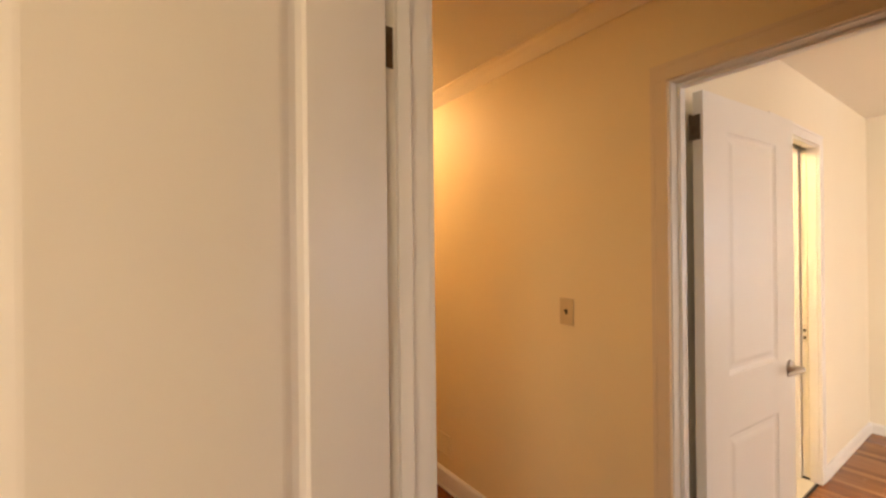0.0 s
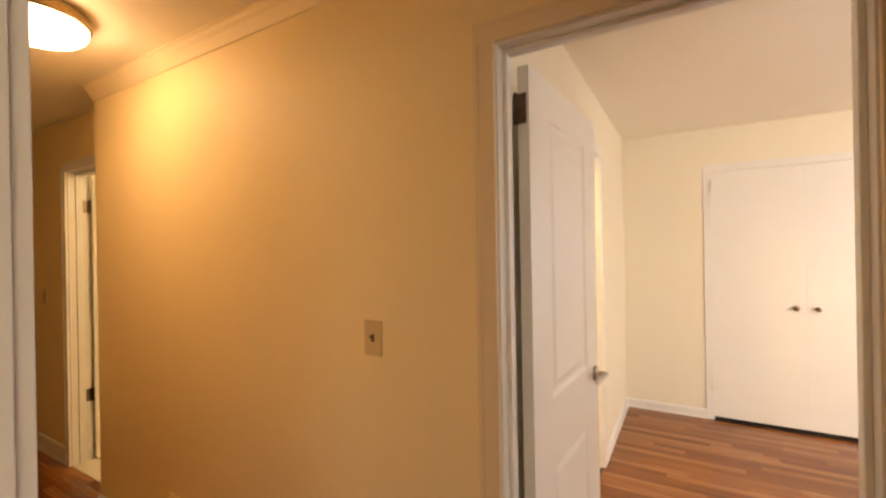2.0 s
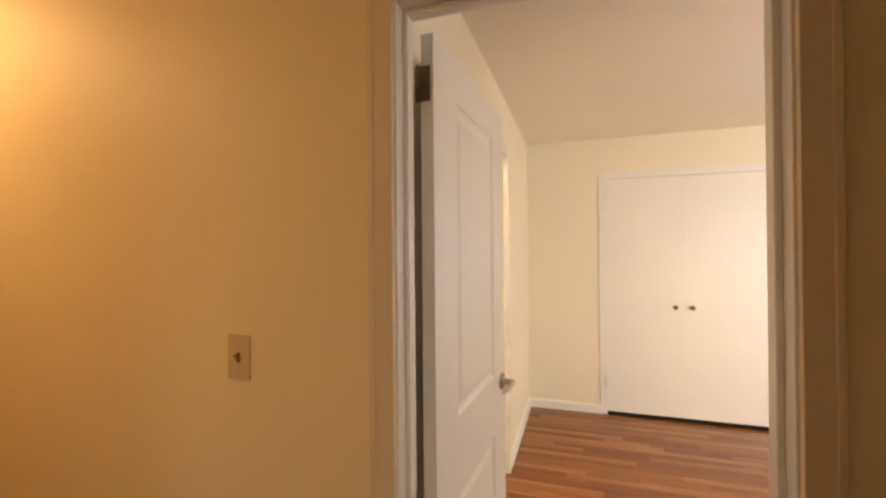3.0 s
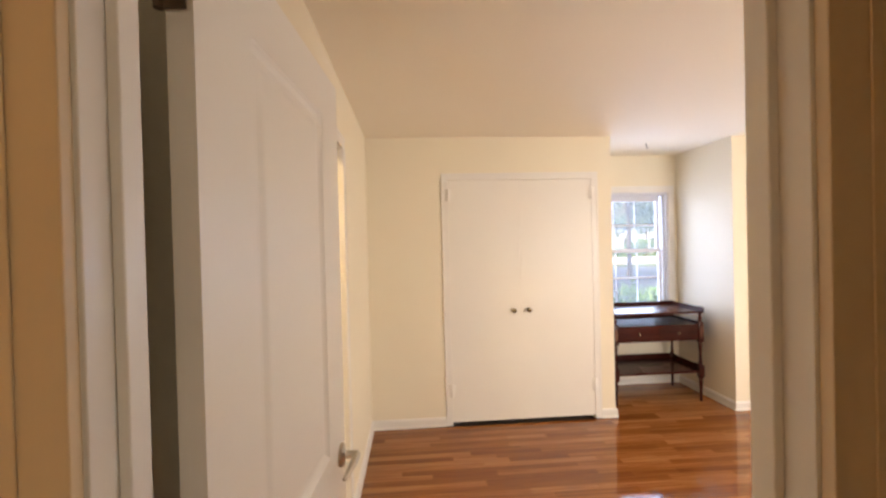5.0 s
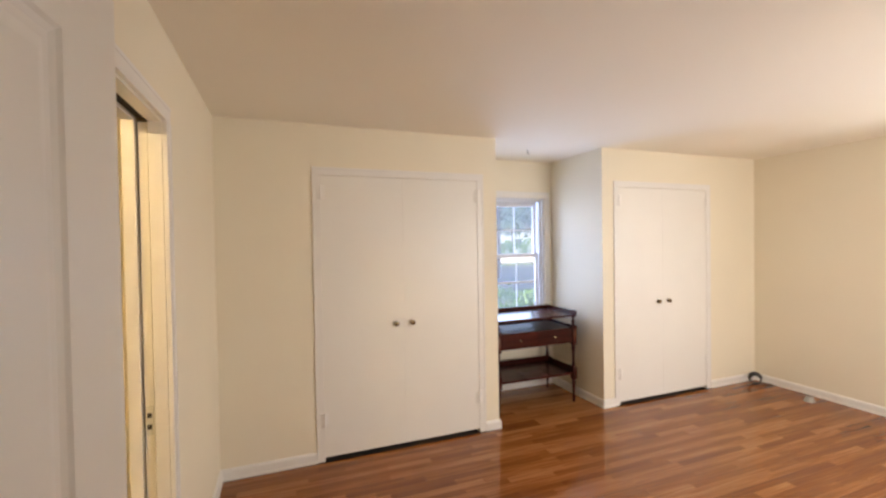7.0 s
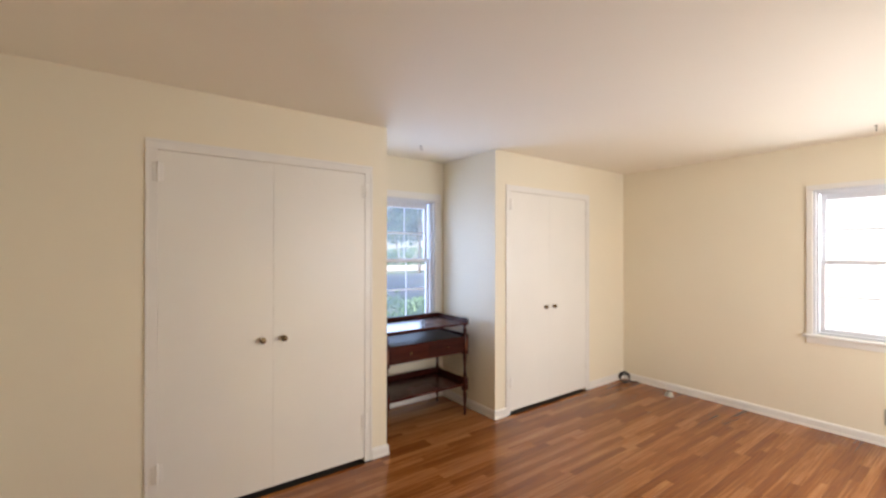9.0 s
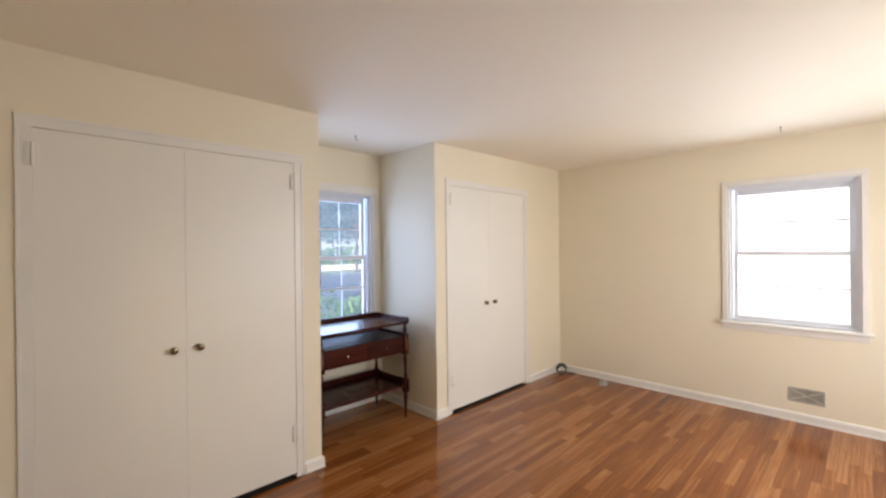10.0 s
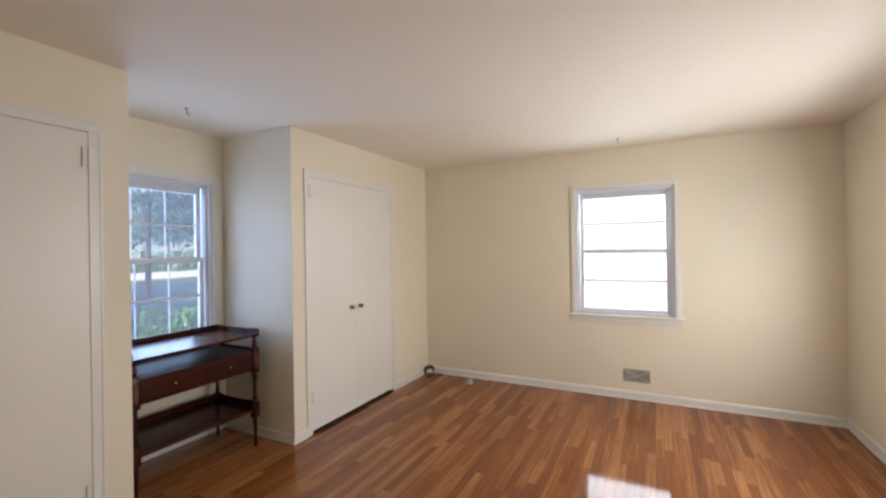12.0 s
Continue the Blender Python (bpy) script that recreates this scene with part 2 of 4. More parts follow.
B0, B1 = -3.20, -2.46         # bathroom doorway
C1A, C1B = 0.675, 1.905       # first closet
C2A, C2B = 3.370, 4.52        # second closet
W0, W1, WZ0, WZ1 = -0.975, -0.094, 0.799, 2.034    # east window opening
A0, A1, AZ0, AZ1 = 2.234, 3.083, 0.792, 2.026       # alcove window opening

structure("wall_west", boxes((-0.13, YH1, 0, 0, P0, H), (-0.13, P0, HEAD, 0, P1, H),
                             (-0.13, P1, 0, -0.09, YC, H), (-0.045, P1, 0, 0, YC, H)), M_WALL, "cream painted bedroom wall with a pocket doorway", "wall")
for nm, (xa, xb, a, b), lb in (("wall_closet_1", (0, AX0, C1A, C1B), "cream painted wall around the first closet"),
                               ("wall_closet_2", (AX1, XE, C2A, C2B), "cream painted wall around the second closet")):
    structure(nm, prism(bmesh.new(), [(xa, 0), (a, 0), (a, HEAD), (b, HEAD), (b, 0), (xb, 0), (xb, H), (xa, H)], "y", YC, YC + 0.11), M_WALL, lb, "wall")
structure("wall_alcove_1", boxes((AX0 - 0.1, YC + 0.11, 0, AX0, YA, H)), M_WALL, "cream painted side wall of the alcove", "wall")
structure("wall_alcove_2", boxes((AX1, YC + 0.11, 0, AX1 + 0.1, YA, H)), M_WALL, "cream painted side wall of the alcove", "wall")
structure("wall_north", boxes((-3.6, YA, -0.6, A0, YA + 0.17, H), (A1, YA, -0.6, XE + 0.17, YA + 0.17, H),
                              (A0, YA, -0.6, A1, YA + 0.17, AZ0), (A0, YA, AZ1, A1, YA + 0.17, H)), M_WALL, "cream painted alcove wall around a window", "wall")
structure("wall_east", boxes((XE, YS - 0.13, -0.6, XE + 0.17, W0, H), (XE, W1, -0.6, XE + 0.17, YA, H),
                             (XE, W0, -0.6, XE + 0.17, W1, WZ0), (XE, W0, WZ1, XE + 0.17, W1, H)), M_WALL, "cream painted bedroom wall around a window", "wall")
# the opening is for the added, unseen window
structure("wall_south", boxes((2.1, YS - 0.13, -0.6, 3.0, YS, H), (4.4, YS - 0.13, -0.6, XE, YS, H), (3.0, YS - 0.13, -0.6, 4.4, YS, 0.85), (3.0, YS - 0.13, 2.05, 4.4, YS, H)), M_WALL, "plain cream painted bedroom wall", "wall")
structure("wall_hall_end", boxes((1.98, YN0, 0, 2.1, YH1, H)), M_WALL, "cream wall at the end of the hall", "wall")
structure("wall_hall_north", prism(bmesh.new(), [(-2.36, 0), (D0 - 0.02, 0), (D0 - 0.02, HB + 0.02), (D1 + 0.02, HB + 0.02), (D1 + 0.02, 0), (1.98, 0), (1.98, H), (-2.36, H)], "y", YH0, YH0 + 0.055), M_HALL, "cream hall wall around the bedroom doorway, lamp warmth in its colour", "wall")
structure("wall_hall_bathroom", prism(bmesh.new(), [(-4.6, 0), (B0 - 0.02, 0), (B0 - 0.02, HEAD - 0.01), (B1 + 0.02, HEAD - 0.01), (B1 + 0.02, 0), (-2.36, 0), (-2.36, H), (-4.6, H)], "y", -1.30, -1.18), M_HALL, "cream hall wall around the bathroom doorway, lamp warmth in its colour", "wall")
structure("wall_hall_return", boxes((-2.36, YH0 + 0.055, 0, -2.3, -1.18, H)), M_HALL, "short return of the hall wall, lamp warmth in its colour", "wall")
structure("wall_bedroom_door", prism(bmesh.new(), [(-2.30, 0), (D0 - 0.02, 0), (D0 - 0.02, HB + 0.02), (D1 + 0.02, HB + 0.02), (D1 + 0.02, 0), (1.98, 0), (1.98, H), (-2.30, H)], "y", YH0 + 0.055, YH1),
          M_WALL, "cream painted wall around the bedroom doorway", "wall")
structure("wall_hall_south", prism(bmesh.new(), [(-4.6, 0), (N0 - 0.02, 0), (N0 - 0.02, HEAD + 0.02), (N1 + 0.02, HEAD + 0.02), (N1 + 0.02, 0), (1.98, 0), (1.98, H), (-4.6, H)], "y", YN0, YN1),
          M_HALL, "cream hall wall with a doorway, lamp warmth in its colour", "wall")
structure("wall_hall_west", boxes((-4.7, YN0, 0, -4.6, -1.18, H)), M_HALL, "cream wall closing the hall, lamp warmth in its colour", "wall")
structure("wall_bathroom", boxes((-3.6, -1.18, 0, -3.5, YA, H), (-3.5, YC + 0.2, 0, -0.13, YC + 0.3, H)), M_WALL, "warm white bathroom wall", "wall")
# out of view; both openings are added for the south room fill lamps
structure("wall_south_room", boxes((-1.5, -5.3, 0, -1.4, YN0, H), (-1.4, -5.3, 0, 1.5, -5.2, H), (2.44, -5.3, 0, 2.6, -5.2, H), (2.6, -5.3, 0, 2.7, -4.77, H), (2.6, -3.83, 0, 2.7, -2.33, H), (2.6, -4.77, 0, 2.7, -3.83, 0.88), (2.6, -4.77, 2.12, 2.7, -3.83, H),
                                   (1.5, -5.3, 0, 2.44, -5.2, 0.88), (1.5, -5.3, 2.12, 2.44, -5.2, H), (2.1, YN0, 0, 2.6, YN0 + 0.1, H)), M_WALL, "plain cream wall of the south room", "wall")
structure("ceiling", boxes((-4.6, YN1, HH, 1.98, YH0, H + 0.002), (-4.6, YH0, HH, -2.36, -1.30, H + 0.002), (-4.7, YN0, H, 2.1, -1.18, H + 0.14), (-3.6, -1.18, H, XE + 0.17, YA + 0.17, H + 0.14), (2.1, YS - 0.13, H, XE + 0.17, -1.18, H + 0.14), (-1.5, -5.3, H, 2.7, YN0, H + 0.14), (2.1, YN0, H, 2.7, YS - 0.13, H + 0.14)), M_CEIL, "smooth off-white painted ceiling", "ceiling")
structure("subfloor", boxes((-4.7, YN0, -0.2, 2.1, -1.18, -0.012), (-3.6, -1.18, -0.2, XE, YA, -0.012), (2.1, YS - 0.13, -0.2, XE, -1.18, -0.012), (-1.5, -5.3, -0.2, 2.7, YN0, -0.012)), M_DARK, "dark wooden subfloor under the oak strips", "floor")
tile_floor = structure("floor_bathroom", boxes((-3.5, -1.30, -0.011, -0.13, YC + 0.2, 0.0), (-0.13, P0, -0.011, -0.02, P1, 0.0)), M_TILE, "pale tiled bathroom floor", "floor")


# ---------------------------------------------------------------- trim
def baseboard(bm, x0, y0, x1, y1, h, t=0.014):
    """A board with a rounded top and a small shoe, along a wall from one end to the other; the room is to its left."""
    a, b = Vector((x0, y0, 0)), Vector((x1, y1, 0))
    d = (b - a).normalized()
    n = Vector((-d.y, d.x, 0))
    prof = [(0, 0.001), (t + 0.004, 0.001), (t + 0.004, 0.014), (t, 0.018), (t, h - 0.016), (t * 0.75, h - 0.006), (t * 0.3, h), (0, h)]
    lo = [bm.verts.new(a + n * u + Vector((0, 0, v))) for u, v in prof]
    hi = [bm.verts.new(b + n * u + Vector((0, 0, v))) for u, v in prof]
    fs = [bm.faces.new(lo), bm.faces.new(hi[::-1])]
    for i in range(len(prof)):
        j = (i + 1) % len(prof)
        fs.append(bm.faces.new((lo[i], lo[j], hi[j], hi[i])))
    bmesh.ops.recalc_face_normals(bm, faces=fs)


bm = bmesh.new()
CW = 0.057                    # casing width
for run in ((0, YC, 0, P1 + CW), (C1A - CW, YC, 0, YC), (AX0, YC, C1B + CW, YC), (AX0, YA, AX0, YC - 0.014), (AX1, YA, AX0, YA), (AX1, YC - 0.014, AX1, YA),
            (C2A - CW, YC, AX1, YC), (XE, YC, C2B + CW, YC), (XE, YS, XE, YC), (2.1, YS, XE, YS), (2.1, YH1, 2.1, YS), (D1 + 0.092, YH1, 2.1, YH1)):
    baseboard(bm, *run, 0.078)
structure("baseboard_bedroom", bm, M_TRIM, "low white painted baseboard of the bedroom", "baseboard")
bm = bmesh.new()
for run in ((D0 - 0.07, YH0, -2.36, YH0), (B0 - 0.07, -1.30, -4.6, -1.30), (-4.6, YN1, N0 - 0.07, YN1), (1.98, YH0, D1 + 0.07, YH0), (N1 + 0.07, YN1, 1.98, YN1)):
    baseboard(bm, *run, 0.12)
structure("baseboard_hall", bm, M_TRIM, "white painted baseboard of the hall", "baseboard")

# crown moulding of the hall
bm = bmesh.new()
crown = [(0, 0), (0, -0.074), (0.006, -0.073), (0.010, -0.066), (0.018, -0.055), (0.030, -0.036), (0.042, -0.024), (0.049, -0.014), (0.056, -0.009), (0.056, 0)]
prism(bm, [(YH0 - u, HH + v) for u, v in crown], "x", -2.36, 1.98)
prism(bm, [(YN1 + u, HH + v) for u, v in crown], "x", -4.6, 1.98)
structure("crown_moulding", bm, M_CROWN, "cream stepped crown moulding along the hall ceiling", "moulding")


def casing(parent, face, side, u0, u1, z1, w, axis, t=0.016, paint=None):
    """Moulded casing round an opening from u0 to u1 up to z1, on the wall plane at face, proud towards side: two legs and a head."""
    f = sorted((face, face + side * t))
    e = sorted((face + side * t, face + side * (t + 0.0025)))
    k = 0.014
    for flat, bead in (((u0 - w, 0, u0, z1), (u0 - w, 0, u0 - w + k, z1)), ((u1, 0, u1 + w, z1), (u1 + w - k, 0, u1 + w, z1)), ((u0 - w, z1, u1 + w, z1 + w), (u0 - w, z1 + w - k, u1 + w, z1 + w))):
        bm = bmesh.new()
        for r, (a, b) in ((flat, f), (bead, e)):
            if axis == "y":
                box(bm, r[0], a, r[1], r[2], b, r[3], 0.0015)
            else:
                box(bm, a, r[0], r[1], b, r[2], r[3], 0.0015)
        part("casing", bm, paint or M_TRIM, parent)


def door_frame(name, u0, u1, y0, y1, zh, label, stop_at, casings, paint=None):
    """Jambs, stops and casings of a doorway in a wall along x between y0 and y1."""
    ob = thing(name, label, "door frame", kind="structure")
    bm = boxes((u0 - 0.02, y0, 0, u0, y1, zh + 0.02), (u1, y0, 0, u1 + 0.02, y1, zh + 0.02), (u0, y0, zh, u1, y1, zh + 0.02), bevel=0.0015)
    part("jamb", bm, M_TRIM, ob)
    bm = boxes((u0, stop_at, 0, u0 + 0.013, stop_at + 0.035, zh - 0.011), (u1 - 0.013, stop_at, 0, u1, stop_at + 0.035, zh - 0.011), (u0, stop_at, zh - 0.011, u1, stop_at + 0.035, zh), bevel=0.002)
    part("door_stop", bm, M_TRIM, ob)
    for face, side in casings:
        if face == YH1:     # wide reveal and a heavy backband on the bedroom side
            casing(ob, face, side, u0 - 0.012, u1 + 0.012, zh + 0.012, 0.052, "y")
            part("backband", boxes((u1 + 0.045, face, 0, u1 + 0.09, face + 0.048, zh + 0.064), bevel=0.003), M_TRIM, ob)
        else:
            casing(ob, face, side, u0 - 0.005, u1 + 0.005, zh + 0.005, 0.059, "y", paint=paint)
    return ob


door_frame("door_frame_bedroom", D0, D1, YH0, YH1, HB, "bedroom door frame, white jambs, hall casing tinted with lamp light", YH1 - 0.048, ((YH0, -1), (YH1, 1)), paint=M_CASE)
door_frame("door_frame_south_room", N0, N1, YN0, YN1, HEAD, "white painted frame of the south room door", YN0 + 0.042, ((YN1, 1),))
door_frame("door_frame_bathroom", B0, B1, -1.30, -1.18, HEAD - 0.03, "white painted bathroom door frame", -1.26, ((-1.30, -1),))


# ---------------------------------------------------------------- doors
def panel_face(bm, x0, x1, z0, z1, rise, y, out):
    """A sunk, moulded panel in the plane y, facing out (+1 or -1), its top edge arched by rise."""
    def outline(d, depth):
        xa, xb = x0 + d, x1 - d
        top = []
        for i in range(13):
            s = i / 12
            top.append((xb + (xa - xb) * s, z1 - d + rise * (1 - (2 * s - 1) ** 2) - rise))
        return [Vector((u, y - out * depth, v)) for u, v in [(xa, z0 + d), (xb, z0 + d)] + top]
    rings = [[bm.verts.new(p) for p in outline(d, h)] for d, h in ((0, 0), (0.006, 0.005), (0.016, 0.009), (0.030, 0.008), (0.044, 0.004), (0.050, 0.003))]
    fs = []
    for a, b in zip(rings, rings[1:]):
        for i in range(len(a)):
            j = (i + 1) % len(a)
            fs.append(bm.faces.new((a[i], a[j], b[j], b[i]) if out < 0 else (a[j], a[i], b[i], b[j])))
    fs.append(bm.faces.new(rings[-1] if out < 0 else rings[-1][::-1]))


def leaf_mesh(w, h, st, t=0.035):
    """A moulded two-panel leaf: x from the hinge edge, y its thickness, z up."""
    bm = bmesh.new()
    z0, zl0, zl1, zt, rise = 0.24, 0.745, 0.965, h - 0.125, 0.0
    box(bm, 0, 0, 0.012, st, t, h)
    box(bm, w - st, 0, 0.012, w, t, h)
    box(bm, st, 0, 0.012, w - st, t, z0)
    box(bm, st, 0, zl0, w - st, t, zl1)
    pts = [(w - st, h), (st, h)]
    for i in range(13):
        s = i / 12
        pts.append((st + (w - 2 * st) * s, zt - rise + rise * (1 - (2 * s - 1) ** 2)))
    prism(bm, pts, "y", 0, t)
    for y, out in ((0, -1), (t, 1)):
        panel_face(bm, st, w - st, z0, zl0, 0.0, y, out)
        panel_face(bm, st, w - st, zl1, zt, rise, y, out)
    return bm


def hinge(parent, x, y, z, facing, mat=M_BRONZE, h=0.089, leaf=0.034):
    """A butt hinge: knuckled barrel, and one leaf with screws, facing along x or y."""
    bm = bmesh.new()
    for i in range(5):
        lathe(bm, [(0.0065, h * i / 5 + 0.0006), (0.0065, h * (i + 1) / 5 - 0.0006)], 10, Matrix.Translation((x, y, z)))
    lathe(bm, [(0.0045, 0), (0.0052, 0.003), (0.003, 0.006), (0, 0.007)], 10, Matrix.Translation((x, y, z + h)))
    dx, dy = facing
    if dx:
        box(bm, min(x, x + dx * leaf), y - 0.0015, z, max(x, x + dx * leaf), y + 0.0015, z + h)
        for i, zz in enumerate((0.014, 0.044, 0.075)):
            lathe(bm, [(0.0036, 0.0015), (0.003, 0.003), (0, 0.003)], 8, Matrix.Translation((x + dx * leaf * (0.55 + 0.2 * (i % 2)), y, z + zz)) @ Matrix.Rotation(radians(90 if dy >= 0 else -90), 4, "X"))
    else:
        box(bm, x - 0.0015, min(y, y + dy * leaf), z, x + 0.0015, max(y, y + dy * leaf), z + h)
        for i, zz in enumerate((0.014, 0.044, 0.075)):
            for s in (90, -90):
                lathe(bm, [(0.0036, 0.0015), (0.003, 0.003), (0, 0.003)], 8, Matrix.Translation((x, y + dy * leaf * (0.55 + 0.2 * (i % 2)), z + zz)) @ Matrix.Rotation(radians(s), 4, "Y"))
    return part("hinge", bm, mat, parent, "dull bronze butt hinge", smooth=True)


def lever(parent, x, y, z, out, towards):
    """A lever handle on the leaf's face at y, out along y, its arm towards the hinge."""
    rot = Matrix.Translation((x, y, z)) @ Matrix.Rotation(radians(-90 * out), 4, "X")
    bm = lathe(bmesh.new(), [(0.033, 0), (0.033, 0.004), (0.030, 0.009), (0.018, 0.012), (0.012, 0.016), (0.0115, 0.045), (0.013, 0.05), (0.0, 0.053)], 24, rot)
    pts = [(x, y + out * 0.047, z), (x + towards * 0.03, y + out * 0.049, z + 0.002), (x + towards * 0.07, y + out * 0.047, z + 0.001), (x + towards * 0.105, y + out * 0.04, z - 0.005), (x + towards * 0.118, y + out * 0.036, z - 0.008)]
    tube(bm, pts, [0.0105, 0.0100, 0.0088, 0.0075, 0.005], 12)
    return part("lever_handle", bm, M_NICKEL, parent, "satin nickel lever handle", smooth=True)


def swing_door(name, label, w, h, m, flip, hinges, handle=True, stile=0.165):
    """A leaf hung at the origin of m; flip puts the leaf's thickness on the other side."""
    ob = thing(name, label, "door", m)
    bm = leaf_mesh(w, h, stile)
    if flip:
        bmesh.ops.translate(bm, verts=bm.verts, vec=(0, -0.035, 0))
    part("leaf", bm, M_DOOR, ob)
    ya, yb = (-0.035, 0) if flip else (0, 0.035)
    if handle:
        lever(ob, w - 0.055, ya, 0.918, -1, -1)
        lever(ob, w - 0.055, yb, 0.918, 1, -1)
        part("latch_plate", boxes((w, (ya + yb) / 2 - 0.0125, 0.890, w + 0.002, (ya + yb) / 2 + 0.0125, 0.948), bevel=0.0006), M_NICKEL, ob, "nickel latch plate")
    for z in hinges:
        hinge(ob, -0.006, 0.005 if flip else -0.005, z, (0, -1 if flip else 1))
    return ob


# bedroom door, standing open along the west wall; its hall side shows
bed = swing_door("bedroom_door", "white two-panel bedroom door standing wide open", 0.738, 1.998, pose(0.070, -1.316, 0, 0, 0, 86.2), True, (1.825, 0.18))
# door of the south room, open inwards
swing_door("south_room_door", "white two-panel door standing open into the south room", 0.775, 2.045, pose(-0.008, -2.530, 0, 0, 0, -70.0), False, (1.84, 0.18), stile=0.192)
swing_door("bathroom_door", "white panelled bathroom door standing open", 0.715, 2.015, pose(B0 + 0.014, -1.172, 0, 0, 0, 77.0), True, (1.76, 0.42), handle=False)
for (x, y), zs, w in (((D0 + 0.0015, YH1 - 0.030), (1.825, 0.18), 0.030), ((N0 + 0.0015, YN0 + 0.003), (1.84, 0.18), 0.034), ((B0 + 0.0015, -1.182 - 0.033), (1.76, 0.42), 0.034)):
    for z in zs:
        tagged(part("hinge_leaf", boxes((x - 0.0015, y, z, x + 0.0015, y + w, z + 0.089), bevel=0.0005), M_BRONZE), "dull bronze hinge leaf on the jamb", "hinge", "jamb hinges")

# pocket door in the west wall
pk = thing("pocket_door", "white pocket door slid back into the wall", "door")
part("leaf", boxes((-0.084, P1 + 0.004, 0.01, -0.051, P1 + 0.75, HEAD - 0.02), bevel=0.002), M_DOOR, pk)
part("edge_plate", boxes((-0.080, P1 + 0.001, 0.845, -0.055, P1 + 0.004, 0.955), bevel=0.0008), M_WHITEP, pk, "white painted latch plate")
for z in (0.868, 0.912):
    part("latch_hole", boxes((-0.075, P1 - 0.0005, z, -0.060, P1 + 0.001, z + 0.018)), M_DARK, pk, "dark latch hole")
pf = thing("door_frame_pocket", "white painted split jamb of the pocket doorway", "door frame", kind="structure")
part("jamb", boxes((-0.13, P1 - 0.015, 0, -0.089, P1, HEAD), (-0.046, P1 - 0.015, 0, 0.0, P1, HEAD), (-0.13, P0, 0, 0, P0 + 0.015, HEAD),
                   (-0.13, P0 + 0.015, HEAD - 0.02, -0.089, P1 - 0.015, HEAD), (-0.046, P0 + 0.015, HEAD - 0.02, 0.0, P1 - 0.015, HEAD), bevel=0.0015), M_TRIM, pf)
part("track_slot", boxes((-0.089, P0 + 0.015, HEAD - 0.004, -0.046, P1, HEAD - 0.001)), M_DARK, pf, "dark slot for the track")
casing(pf, 0.0, 1, P0 + 0.012, P1 - 0.012, HEAD - 0.012, CW + 0.004, "x")


# ---------------------------------------------------------------- closets
def closet(a, b, mid, label):
    """Two flush slab doors in a cased opening, with round knobs and painted hinges."""
    ob = thing("closet", label, "closet")
    casing(ob, YC, -1, a, b, HEAD, CW, "y", t=0.008)
    for x0, x1, hx, kx in ((a + 0.0005, mid - 0.0003, a, mid - 0.064), (mid + 0.0003, b - 0.0005, b, mid + 0.064)):
        d = part("door", boxes((x0, YC - 0.004, 0.030, x1, YC + 0.028, HEAD - 0.0025), bevel=0.0008), M_DOOR, ob, "white slab door")
        rot = Matrix.Translation((kx, YC - 0.006, 0.955)) @ Matrix.Rotation(radians(90), 4, "X")
        part("knob", lathe(bmesh.new(), [(0.017, 0), (0.017, 0.002), (0.009, 0.004), (0.008, 0.010), (0.013, 0.015), (0.0185, 0.021), (0.019, 0.026), (0.016, 0.031), (0.008, 0.034), (0, 0.0345)], 20, rot), M_KNOB, d, "dark antique brass knob", smooth=True)
        for z in (1.885, 0.245):
            bm = boxes((hx - 0.026, YC - 0.0125, z, hx + 0.026, YC - 0.0095, z + 0.1), bevel=0.001)
            lathe(bm, [(0.006, 0), (0.006, 0.1), (0.003, 0.106), (0, 0.107)], 10, Matrix.Translation((hx, YC - 0.013, z)))
            part("hinge", bm, M_TRIM, d, "white painted hinge", smooth=True)
    return ob


closet(C1A, C1B, 1.277, "white double closet doors with small brass knobs")
closet(C2A, C2B, 3.918, "white double closet doors beside the alcove")


